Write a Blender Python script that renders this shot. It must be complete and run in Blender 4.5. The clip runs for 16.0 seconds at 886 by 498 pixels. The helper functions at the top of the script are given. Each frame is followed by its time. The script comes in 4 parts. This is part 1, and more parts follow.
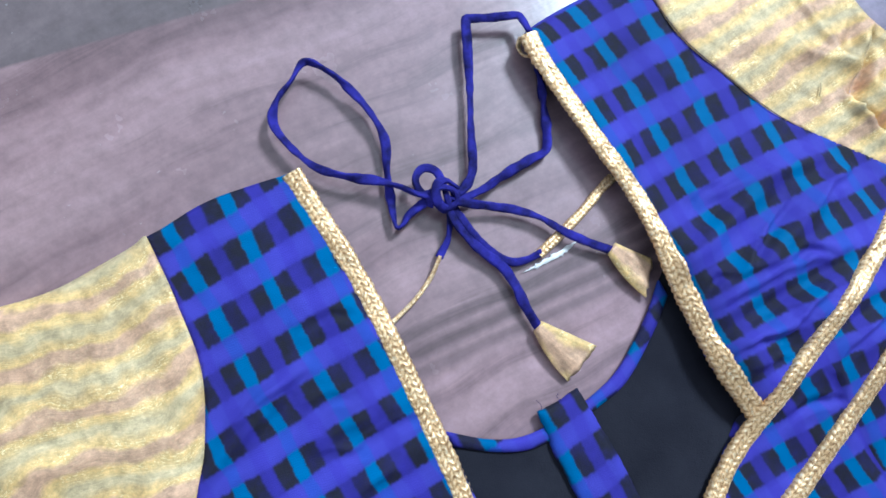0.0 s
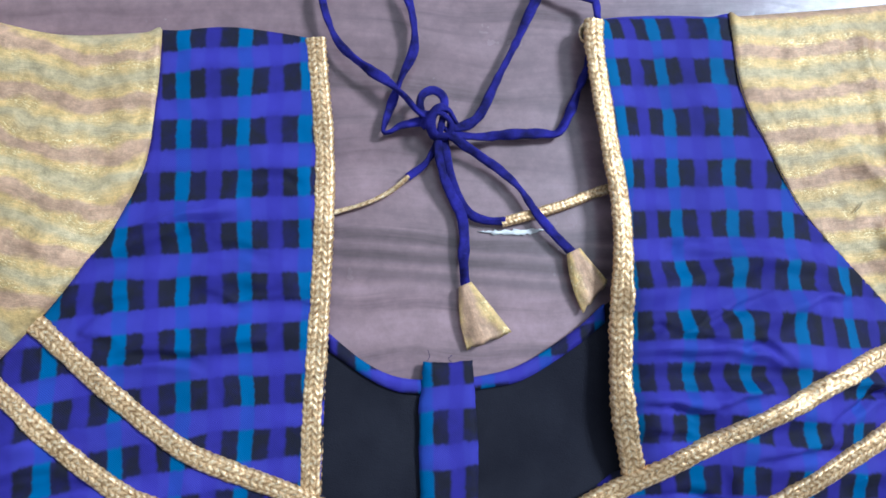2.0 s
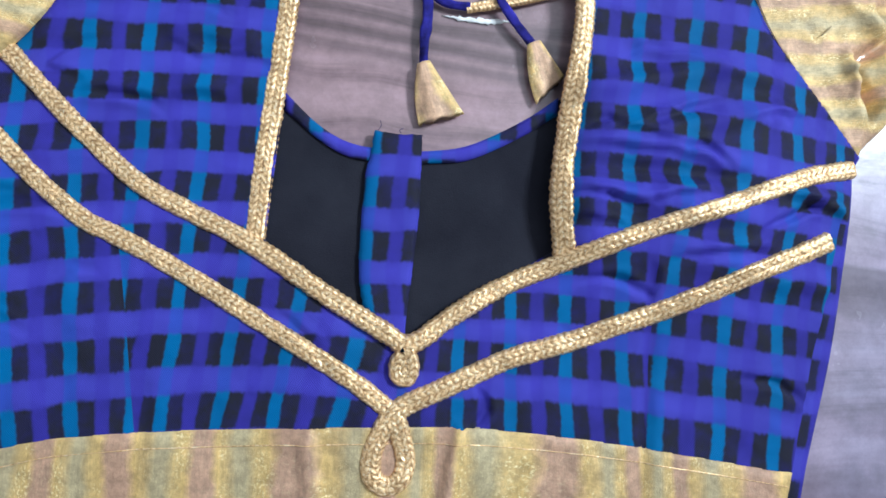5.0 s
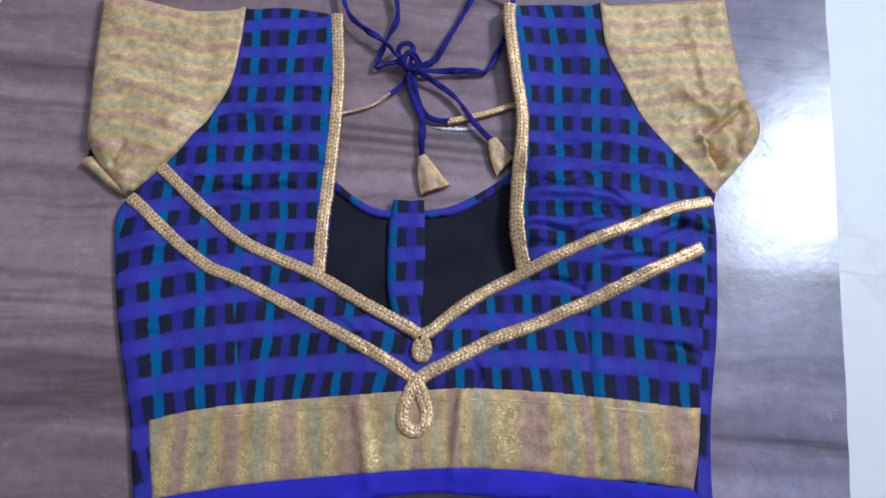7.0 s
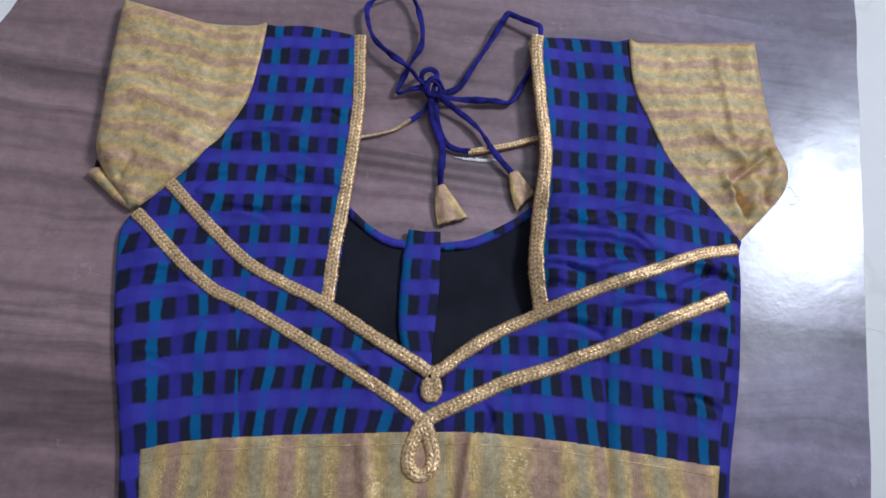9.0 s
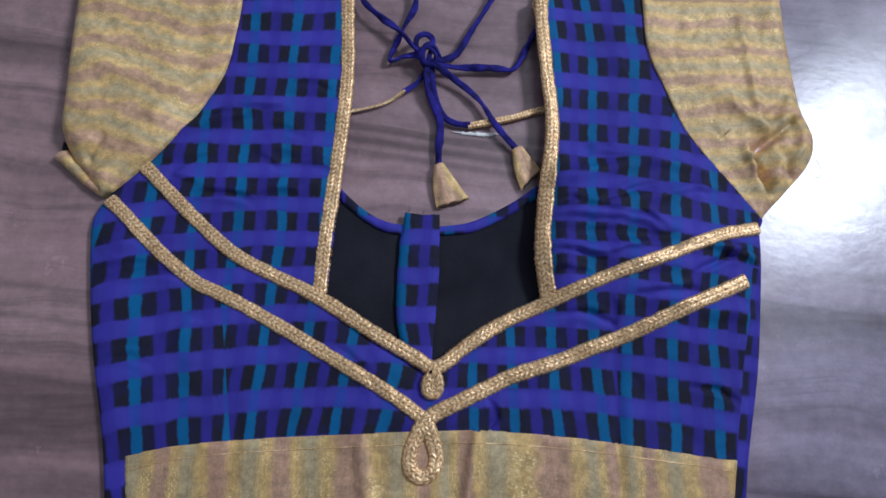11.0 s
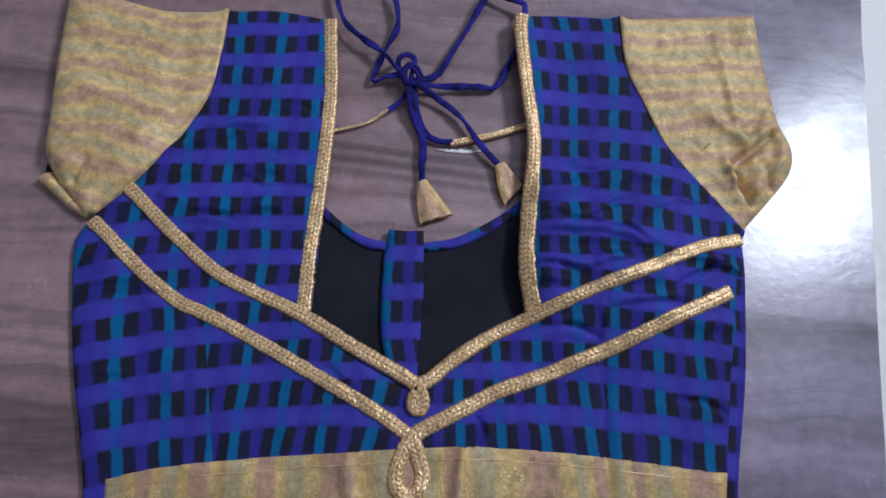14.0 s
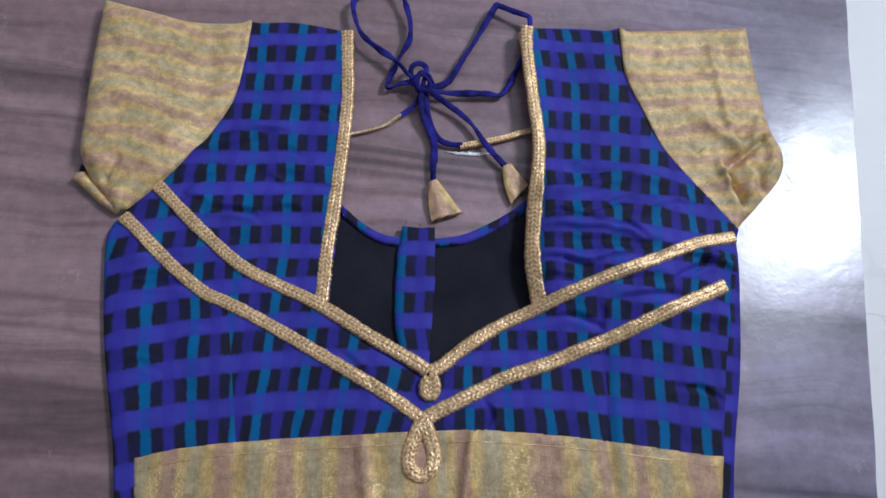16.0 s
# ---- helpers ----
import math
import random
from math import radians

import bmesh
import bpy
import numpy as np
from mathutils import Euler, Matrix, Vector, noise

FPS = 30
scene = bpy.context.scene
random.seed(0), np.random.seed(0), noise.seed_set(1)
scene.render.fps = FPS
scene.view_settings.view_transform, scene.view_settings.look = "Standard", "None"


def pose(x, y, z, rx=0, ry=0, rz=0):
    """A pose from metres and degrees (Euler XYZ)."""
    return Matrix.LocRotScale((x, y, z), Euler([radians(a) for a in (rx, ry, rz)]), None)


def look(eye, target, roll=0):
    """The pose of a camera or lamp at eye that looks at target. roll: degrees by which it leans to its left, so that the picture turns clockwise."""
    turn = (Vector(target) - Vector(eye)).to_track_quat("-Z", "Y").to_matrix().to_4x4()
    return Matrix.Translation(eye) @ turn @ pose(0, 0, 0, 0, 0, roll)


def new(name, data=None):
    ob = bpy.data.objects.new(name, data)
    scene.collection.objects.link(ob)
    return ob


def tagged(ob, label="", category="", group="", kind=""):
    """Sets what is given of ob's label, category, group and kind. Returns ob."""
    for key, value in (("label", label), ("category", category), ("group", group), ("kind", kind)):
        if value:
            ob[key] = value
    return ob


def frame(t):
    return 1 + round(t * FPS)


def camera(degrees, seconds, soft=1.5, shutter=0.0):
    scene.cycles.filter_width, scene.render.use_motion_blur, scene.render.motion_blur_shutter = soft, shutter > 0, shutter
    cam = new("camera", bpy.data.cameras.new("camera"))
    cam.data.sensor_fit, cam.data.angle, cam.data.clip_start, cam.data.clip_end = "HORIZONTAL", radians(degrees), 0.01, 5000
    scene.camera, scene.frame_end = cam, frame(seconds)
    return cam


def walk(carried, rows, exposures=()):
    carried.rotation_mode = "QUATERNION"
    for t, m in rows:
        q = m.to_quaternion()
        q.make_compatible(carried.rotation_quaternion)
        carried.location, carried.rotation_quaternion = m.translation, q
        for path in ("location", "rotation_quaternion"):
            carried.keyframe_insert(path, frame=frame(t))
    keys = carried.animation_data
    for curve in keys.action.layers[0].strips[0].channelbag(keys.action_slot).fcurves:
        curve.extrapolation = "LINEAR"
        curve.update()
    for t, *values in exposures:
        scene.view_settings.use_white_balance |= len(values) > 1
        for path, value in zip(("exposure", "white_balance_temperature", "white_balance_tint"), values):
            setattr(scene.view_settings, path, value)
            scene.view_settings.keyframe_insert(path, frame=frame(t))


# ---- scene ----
cam = camera(68.1, 16.0, 1.65)
PATH = [
    (0, (-0.08136, 0.13337, 0.34734), (0.10195, 0.20669, -0.63297), 37.03),
    (0.5, (-0.07491, 0.13053, 0.34942), (0.12467, 0.24946, -0.62322), 34.78),
    (1, (-0.06943, 0.10769, 0.35370), (0.06791, 0.24810, -0.62682), 28.09),
    (1.5, (-0.05169, 0.08785, 0.34088), (0.09144, 0.25765, -0.63415), 30.64),
    (2, (-0.04148, 0.06473, 0.33781), (0.06433, 0.21879, -0.64457), 30.63),
    (2.5, (0.00021, 0.06585, 0.34353), (0.08340, 0.26589, -0.63272), 25.39),
    (3, (0.03890, 0.05777, 0.34210), (0.11453, 0.23338, -0.63945), 28.97),
    (3.5, (0.05168, 0.02609, 0.33231), (0.10791, 0.16930, -0.65578), 24.44),
    (4, (0.02956, -0.00530, 0.33338), (0.08232, 0.10560, -0.65905), 27.72),
    (4.5, (0.00651, -0.02395, 0.33577), (0.05528, 0.07917, -0.65771), 26.96),
    (4.7, (-0.008, -0.020, 0.336), (0.142, 0.101, -1.654), 53.0),
    (6.8, (-0.007, -0.126, 0.482), (0.110, 0.449, -1.430), 9.8),
    (7, (-0.00840, -0.13233, 0.49570), (0.04370, 0.16018, -0.45914), 8.09),
    (7.5, (-0.00558, -0.14461, 0.51102), (0.05183, 0.18702, -0.43064), 7.18),
    (8, (-0.00377, -0.13588, 0.50349), (0.05875, 0.18677, -0.44096), 7.24),
    (8.5, (-0.01245, -0.12196, 0.48862), (0.04915, 0.19093, -0.45917), 9.02),
    (9, (-0.02301, -0.11646, 0.47957), (0.03654, 0.20559, -0.46528), 11.60),
    (9.5, (-0.01913, -0.11125, 0.46408), (0.02104, 0.16996, -0.49472), 8.76),
    (9.7, (-0.024, -0.095, 0.462), (0.098, 0.399, -1.473), 14.0),
    (11.8, (-0.018, -0.080, 0.432), (0.111, 0.416, -1.501), 14.5),
    (12, (-0.01313, -0.08233, 0.42450), (0.04750, 0.17496, -0.53993), 13.03),
    (12.5, (-0.01360, -0.07254, 0.42797), (0.05509, 0.17250, -0.53910), 14.86),
    (13, (-0.01351, -0.11058, 0.47942), (0.07905, 0.17877, -0.47331), 16.02),
    (13.5, (-0.01925, -0.13629, 0.50284), (0.05514, 0.21037, -0.43220), 10.62),
    (14, (-0.01553, -0.09119, 0.45169), (0.05741, 0.20083, -0.50193), 13.16),
    (14.5, (-0.01783, -0.06656, 0.41132), (0.03650, 0.18775, -0.55427), 11.48),
    (15, (-0.02042, -0.07273, 0.42934), (0.04114, 0.18438, -0.53508), 12.88),
    (15.5, (-0.02461, -0.10842, 0.48180), (0.03389, 0.19411, -0.46954), 10.28),
    (16, (-0.02417, -0.11610, 0.47167), (0.04672, 0.20416, -0.47300), 11.86),
]
walk(cam, [(t, look(eye, target, roll)) for t, eye, target, roll in PATH],
     exposures=[(0, 1.15, 5540, 2), (0.5, 0.97, 5560, 3), (1, 0.87, 5580, 4), (1.5, 0.83, 5600, 5), (2, 0.85, 5600, 5), (2.5, 1.05, 5590, 5), (3, 0.91, 5640, 4), (3.5, 0.78, 5700, 4),
                (4, 0.92, 5890, 4), (4.5, 1.16, 6010, 4), (5.5, 0.76, 5770, 4), (6.5, 0.55, 5720, 7), (6.8, 0.5, 5690, 10), (7, 0.35, 5680, 11), (7.5, 0.18, 5860, 11), (8, 0.1, 5910, 13), (9, 0.08, 6000, 12),
                (12, 0.16, 6050, 14), (13, 0.25, 6000, 13), (14, 0.02, 6000, 13), (14.5, 0.16, 6000, 13), (15, 0.46, 6000, 12), (15.5, 0.38, 6000, 12), (16, 0.16, 6000, 12)])

# ---- light: a bright window beside the mat, daylight outside, unseen grey room around ----
world = bpy.data.worlds.new("world")
scene.world = world
world.use_nodes = True
sky = world.node_tree.nodes.new("ShaderNodeTexSky")
sky.sky_type, sky.sun_disc, sky.sun_elevation, sky.sun_rotation = "NISHITA", False, radians(40), radians(60)
world.node_tree.links.new(sky.outputs[0], world.node_tree.nodes["Background"].inputs[0])
world.node_tree.nodes["Background"].inputs[1].default_value = 0.1

WIN_X, WIN_Y0, WIN_Y1, WIN_Z0, WIN_Z1 = 1.6, 0.62, 1.12, 1.52, 2.32
lamp = bpy.data.lights.new("window_daylight", "AREA")
lamp.shape, lamp.size, lamp.size_y = "RECTANGLE", WIN_Z1 - WIN_Z0 - 0.04, WIN_Y1 - WIN_Y0 - 0.04
lamp.energy, lamp.color = 75.0, (0.86, 0.94, 1.0)
lamp_ob = new("window_daylight", lamp)
lamp_ob.matrix_world = pose(WIN_X + 0.05, (WIN_Y0 + WIN_Y1) / 2, (WIN_Z0 + WIN_Z1) / 2, 0, 90, 0)


# ---- materials ----
class Graph:
    """A small builder of node materials."""

    def __init__(self, name):
        self.mat = bpy.data.materials.new(name)
        self.mat.use_nodes = True
        self.nodes, self.links = self.mat.node_tree.nodes, self.mat.node_tree.links
        self.bsdf = self.nodes["Principled BSDF"]

    def put(self, socket, value):
        if isinstance(value, bpy.types.NodeSocket):
            self.links.new(value, socket)
        elif isinstance(value, tuple) and len(value) == 3 and socket.type == "RGBA":
            socket.default_value = (*value, 1)
        else:
            socket.default_value = value

    def math(self, op, a, b=0.0, c=0.0):
        n = self.nodes.new("ShaderNodeMath")
        n.operation = op
        for i, v in enumerate((a, b, c)):
            self.put(n.inputs[i], v)
        return n.outputs[0]

    def vmath(self, op, a, b):
        n = self.nodes.new("ShaderNodeVectorMath")
        n.operation = op
        self.put(n.inputs[0], a)
        self.put(n.inputs[1], b)
        return n.outputs[0]

    def coord(self, kind="Object"):
        return self.nodes.new("ShaderNodeTexCoord").outputs[kind]

    def noise(self, vec, scale, detail=3.0, rough=0.55, colour=False):
        n = self.nodes.new("ShaderNodeTexNoise")
        self.put(n.inputs["Vector"], vec)
        n.inputs["Scale"].default_value, n.inputs["Detail"].default_value, n.inputs["Roughness"].default_value = scale, detail, rough
        return n.outputs["Color" if colour else "Fac"]

    def ramp(self, fac, stops):
        n = self.nodes.new("ShaderNodeValToRGB")
        self.put(n.inputs[0], fac)
        el = n.color_ramp.elements
        while len(el) < len(stops):
            el.new(0.5)
        for e, (p, c) in zip(el, stops):
            e.position, e.color = p, (*c, 1) if isinstance(c, tuple) else (c, c, c, 1)
        return n.outputs[0]

    def step(self, x, edge, soft):
        """0 below edge, 1 above, over a soft width."""
        n = self.nodes.new("ShaderNodeMapRange")
        n.interpolation_type = "SMOOTHSTEP"
        for i, v in enumerate((x, edge - soft, edge + soft, 0.0, 1.0)):
            self.put(n.inputs[i], v)
        return n.outputs[0]

    def mix(self, fac, a, b, blend="MIX"):
        n = self.nodes.new("ShaderNodeMix")
        n.data_type, n.blend_type = "RGBA", blend
        self.put(n.inputs[0], fac)
        self.put(n.inputs[6], a)
        self.put(n.inputs[7], b)
        return n.outputs[2]

    def split(self, vec):
        n = self.nodes.new("ShaderNodeSeparateXYZ")
        self.put(n.inputs[0], vec)
        return n.outputs

    def join(self, x, y, z=0.0):
        n = self.nodes.new("ShaderNodeCombineXYZ")
        for i, v in enumerate((x, y, z)):
            self.put(n.inputs[i], v)
        return n.outputs[0]

    def bump(self, height, strength, distance):
        n = self.nodes.new("ShaderNodeBump")
        n.inputs["Strength"].default_value, n.inputs["Distance"].default_value = strength, distance
        self.put(n.inputs["Height"], height)
        self.links.new(n.outputs[0], self.bsdf.inputs["Normal"])

    def done(self, colour, rough, metal=0.0, spec=0.5, sheen=0.0):
        for key, v in (("Base Color", colour), ("Roughness", rough), ("Metallic", metal), ("Specular IOR Level", spec), ("Sheen Weight", sheen)):
            self.put(self.bsdf.inputs[key], v)
        return self.mat


VIOLET, TEAL, BLACK = (0.055, 0.050, 0.390), (0.003, 0.116, 0.305), (0.014, 0.014, 0.027)


def check_cloth():
    """Handloom check: woven from the UV map, one unit a repeat each way."""
    g = Graph("blue_checked_cotton")
    uv = g.coord("UV")
    ob = g.coord("Object")
    wob = g.vmath("SUBTRACT", g.noise(ob, 45, 2, 0.5, True), (0.5, 0.5, 0.5))
    n = g.nodes.new("ShaderNodeVectorMath")
    n.operation = "SCALE"
    g.links.new(wob, n.inputs[0])
    n.inputs["Scale"].default_value = 0.16
    fine = g.vmath("SUBTRACT", g.noise(ob, 900, 1, 0.5, True), (0.5, 0.5, 0.5))
    m = g.nodes.new("ShaderNodeVectorMath")
    m.operation = "SCALE"
    g.links.new(fine, m.inputs[0])
    m.inputs["Scale"].default_value = 0.022
    u, v, _ = g.split(g.vmath("ADD", g.vmath("ADD", uv, n.outputs[0]), m.outputs[0]))
    ends = g.math("MULTIPLY", g.math("SUBTRACT", g.noise(g.join(g.math("MULTIPLY", u, 13.0), g.math("MULTIPLY", v, 2.5)), 1.0, 2), 0.5), 0.085)
    sides = g.math("MULTIPLY", g.math("SUBTRACT", g.noise(g.join(g.math("MULTIPLY", u, 2.5), g.math("MULTIPLY", v, 11.0), 4.0), 1.0, 2), 0.5), 0.05)
    du = g.math("ABSOLUTE", g.math("SUBTRACT", g.math("FRACT", g.math("ADD", u, 0.5)), 0.5))
    dv = g.math("ABSOLUTE", g.math("SUBTRACT", g.math("FRACT", g.math("ADD", v, 0.5)), 0.5))
    du, dv = g.math("ADD", du, sides), g.math("ADD", dv, ends)
    teal = g.math("SUBTRACT", 1.0, g.step(du, 0.112, 0.026))
    gap = g.step(du, 0.378, 0.034)
    row = g.math("SUBTRACT", 1.0, g.step(dv, 0.280, 0.042))
    halo = g.math("SUBTRACT", 1.0, g.step(dv, 0.36, 0.09))
    worn = g.ramp(g.noise(ob, 75, 4, 0.65), [(0.42, 0.0), (0.72, 0.75)])
    black = g.mix(worn, BLACK, (0.016, 0.014, 0.10))
    shade = g.ramp(g.noise(ob, 38, 3, 0.6), [(0.38, 0.0), (0.65, 0.6)])
    warp = g.mix(teal, g.mix(gap, black, g.mix(shade, (0.036, 0.028, 0.29), (0.020, 0.017, 0.15))), TEAL)
    weft = g.mix(g.math("MULTIPLY", teal, 0.62), VIOLET, (0.017, 0.075, 0.40))
    weft = g.mix(g.math("MULTIPLY", gap, 0.35), weft, (0.040, 0.022, 0.33))
    weft = g.mix(g.math("MULTIPLY", g.math("MULTIPLY", halo, shade), 0.55), weft, (0.016, 0.014, 0.15))
    col = g.mix(row, weft, warp)
    tone = g.noise(ob, 18, 4, 0.6)
    col = g.mix(0.35, col, g.mix(1.0, col, g.ramp(tone, [(0.3, 0.45), (0.7, 1.3)]), "MULTIPLY"))
    thread = g.math("MULTIPLY", g.math("SINE", g.math("MULTIPLY", u, 190.0)), g.math("SINE", g.math("MULTIPLY", v, 170.0)))
    col = g.mix(0.12, col, g.mix(1.0, col, g.ramp(thread, [(0.0, 0.4), (1.0, 1.6)]), "MULTIPLY"))
    g.bump(g.math("ADD", g.math("MULTIPLY", thread, 0.25), g.math("MULTIPLY", g.noise(ob, 70, 3), 2.0)), 0.35, 0.0012)
    return g.done(col, 0.68, 0.0, 0.16)


def tissue_cloth(name, along, wave, tint=(0.54, 0.345, 0.175), plain=0.45, gain=1.0):
    """Gold tissue with soft gold, green and mauve stripes; the UV's v counts the repeats."""
    g = Graph(name)
    ob = g.coord("Object")
    u, v, _ = g.split(g.coord("UV"))
    streak = g.join(g.math("MULTIPLY", u, along), g.math("MULTIPLY", v, 9.0))
    wob = g.math("MULTIPLY", g.math("SUBTRACT", g.noise(ob, 17, 4), 0.5), wave)
    wob = g.math("ADD", wob, g.math("MULTIPLY", g.math("SUBTRACT", g.noise(ob, 85, 3), 0.5), wave * 0.5))
    f = g.math("FRACT", g.math("ADD", v, wob))
    mauve, gold, green = (0.44, 0.270, 0.220), (0.68, 0.48, 0.165), (0.40, 0.39, 0.245)
    col = g.ramp(f, [(0.0, mauve), (0.11, mauve), (0.21, gold), (0.34, (0.58, 0.43, 0.18)), (0.46, green), (0.57, green), (0.68, (0.62, 0.46, 0.18)), (0.80, gold), (0.91, mauve), (1.0, mauve)])
    col = g.mix(plain, col, tint)
    fib = g.noise(streak, 3.0, 5, 0.7)
    col = g.mix(0.32, col, g.mix(1.0, col, g.ramp(fib, [(0.3, 0.6), (0.7, 1.4)]), "MULTIPLY"))
    mottle = g.noise(ob, 150, 5, 0.72)
    col = g.mix(0.68, col, g.mix(1.0, col, g.ramp(mottle, [(0.35, 0.62), (0.65, 1.4)]), "MULTIPLY"))
    patch = g.noise(ob, 26, 3, 0.6)
    col = g.mix(0.5, col, g.mix(1.0, col, g.ramp(patch, [(0.35, (0.78, 0.74, 0.70)), (0.65, (1.2, 1.2, 1.2))]), "MULTIPLY"))
    col = g.mix(1.0, col, (gain, gain, gain), "MULTIPLY")
    # sparkle painted as pale specks on the gold stripes, glossier and more metallic there
    yellow = g.ramp(f, [(0.12, 0.15), (0.25, 1.0), (0.38, 0.2), (0.62, 0.2), (0.76, 1.0), (0.90, 0.15)])
    speck = g.step(g.noise(g.join(g.math("MULTIPLY", u, 6.0), g.math("MULTIPLY", v, 9.0)), 3.2, 3, 0.75), 0.568, 0.03)
    zone = g.step(g.noise(ob, 48, 3), 0.50, 0.10)
    glint = g.math("MULTIPLY", speck, g.math("MULTIPLY", zone, yellow))
    col = g.mix(g.math("MULTIPLY", glint, 0.85), col, (1.0, 0.86, 0.50))
    g.bump(g.math("ADD", g.math("MULTIPLY", fib, 0.5), g.math("ADD", mottle, g.math("MULTIPLY", g.noise(ob, 60, 3), 1.5))), 0.5, 0.0012)
    rough = g.math("SUBTRACT", 0.56, g.math("MULTIPLY", glint, 0.2))
    return g.done(col, rough, g.math("ADD", 0.10, g.math("MULTIPLY", glint, 0.4)), 0.45, 0.05)


def gold_braid(name, plaited):
    """Metallic gold yarn; plaited: the UV map counts columns across and stitches along a chain-stitched tape."""
    g = Graph(name)
    ob = g.coord("Object")
    n = g.noise(ob, 620, 4, 0.75)
    if plaited:
        u, v, _ = g.split(g.coord("UV"))
        slant = g.math("ABSOLUTE", g.math("SUBTRACT", g.math("MODULO", u, 2.0), 1.0))
        jitter = g.math("MULTIPLY", g.math("SUBTRACT", g.noise(ob, 260, 2), 0.5), 0.9)
        along = g.math("FRACT", g.math("ADD", g.math("ADD", v, g.math("MULTIPLY", slant, 0.75)), jitter))
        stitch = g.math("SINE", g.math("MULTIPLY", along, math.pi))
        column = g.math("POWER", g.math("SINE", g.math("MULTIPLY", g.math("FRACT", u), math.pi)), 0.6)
        # shade between the stitches goes into the colour: gaps and column edges darker
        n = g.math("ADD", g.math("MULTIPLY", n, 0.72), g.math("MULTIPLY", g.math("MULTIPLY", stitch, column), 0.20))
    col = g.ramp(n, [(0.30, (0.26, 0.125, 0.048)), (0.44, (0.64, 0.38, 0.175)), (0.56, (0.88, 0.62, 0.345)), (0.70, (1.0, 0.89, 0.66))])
    # the metal's sparkle is painted on: brighter patches, then pale glints
    big = g.noise(ob, 95, 3)
    col = g.mix(0.45, col, g.mix(1.0, col, g.ramp(big, [(0.3, 0.7), (0.7, 1.3)]), "MULTIPLY"))
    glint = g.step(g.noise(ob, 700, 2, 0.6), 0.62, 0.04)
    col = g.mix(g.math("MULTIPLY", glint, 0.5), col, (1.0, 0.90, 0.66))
    g.bump(g.noise(ob, 1500, 2), 0.4, 0.0006)
    return g.done(col, 0.37, 0.42, 0.5)


def plain_cloth(name, a, b, scale=60, rough=0.8, spec=0.15):
    g = Graph(name)
    ob = g.coord("Object")
    n = g.noise(ob, scale, 4, 0.6)
    g.bump(g.math("ADD", g.noise(ob, 1600, 1), g.math("MULTIPLY", g.noise(ob, 90, 3), 2.0)), 0.3, 0.0008)
    return g.done(g.ramp(n, [(0.35, a), (0.68, b)]), rough, 0.0, spec)


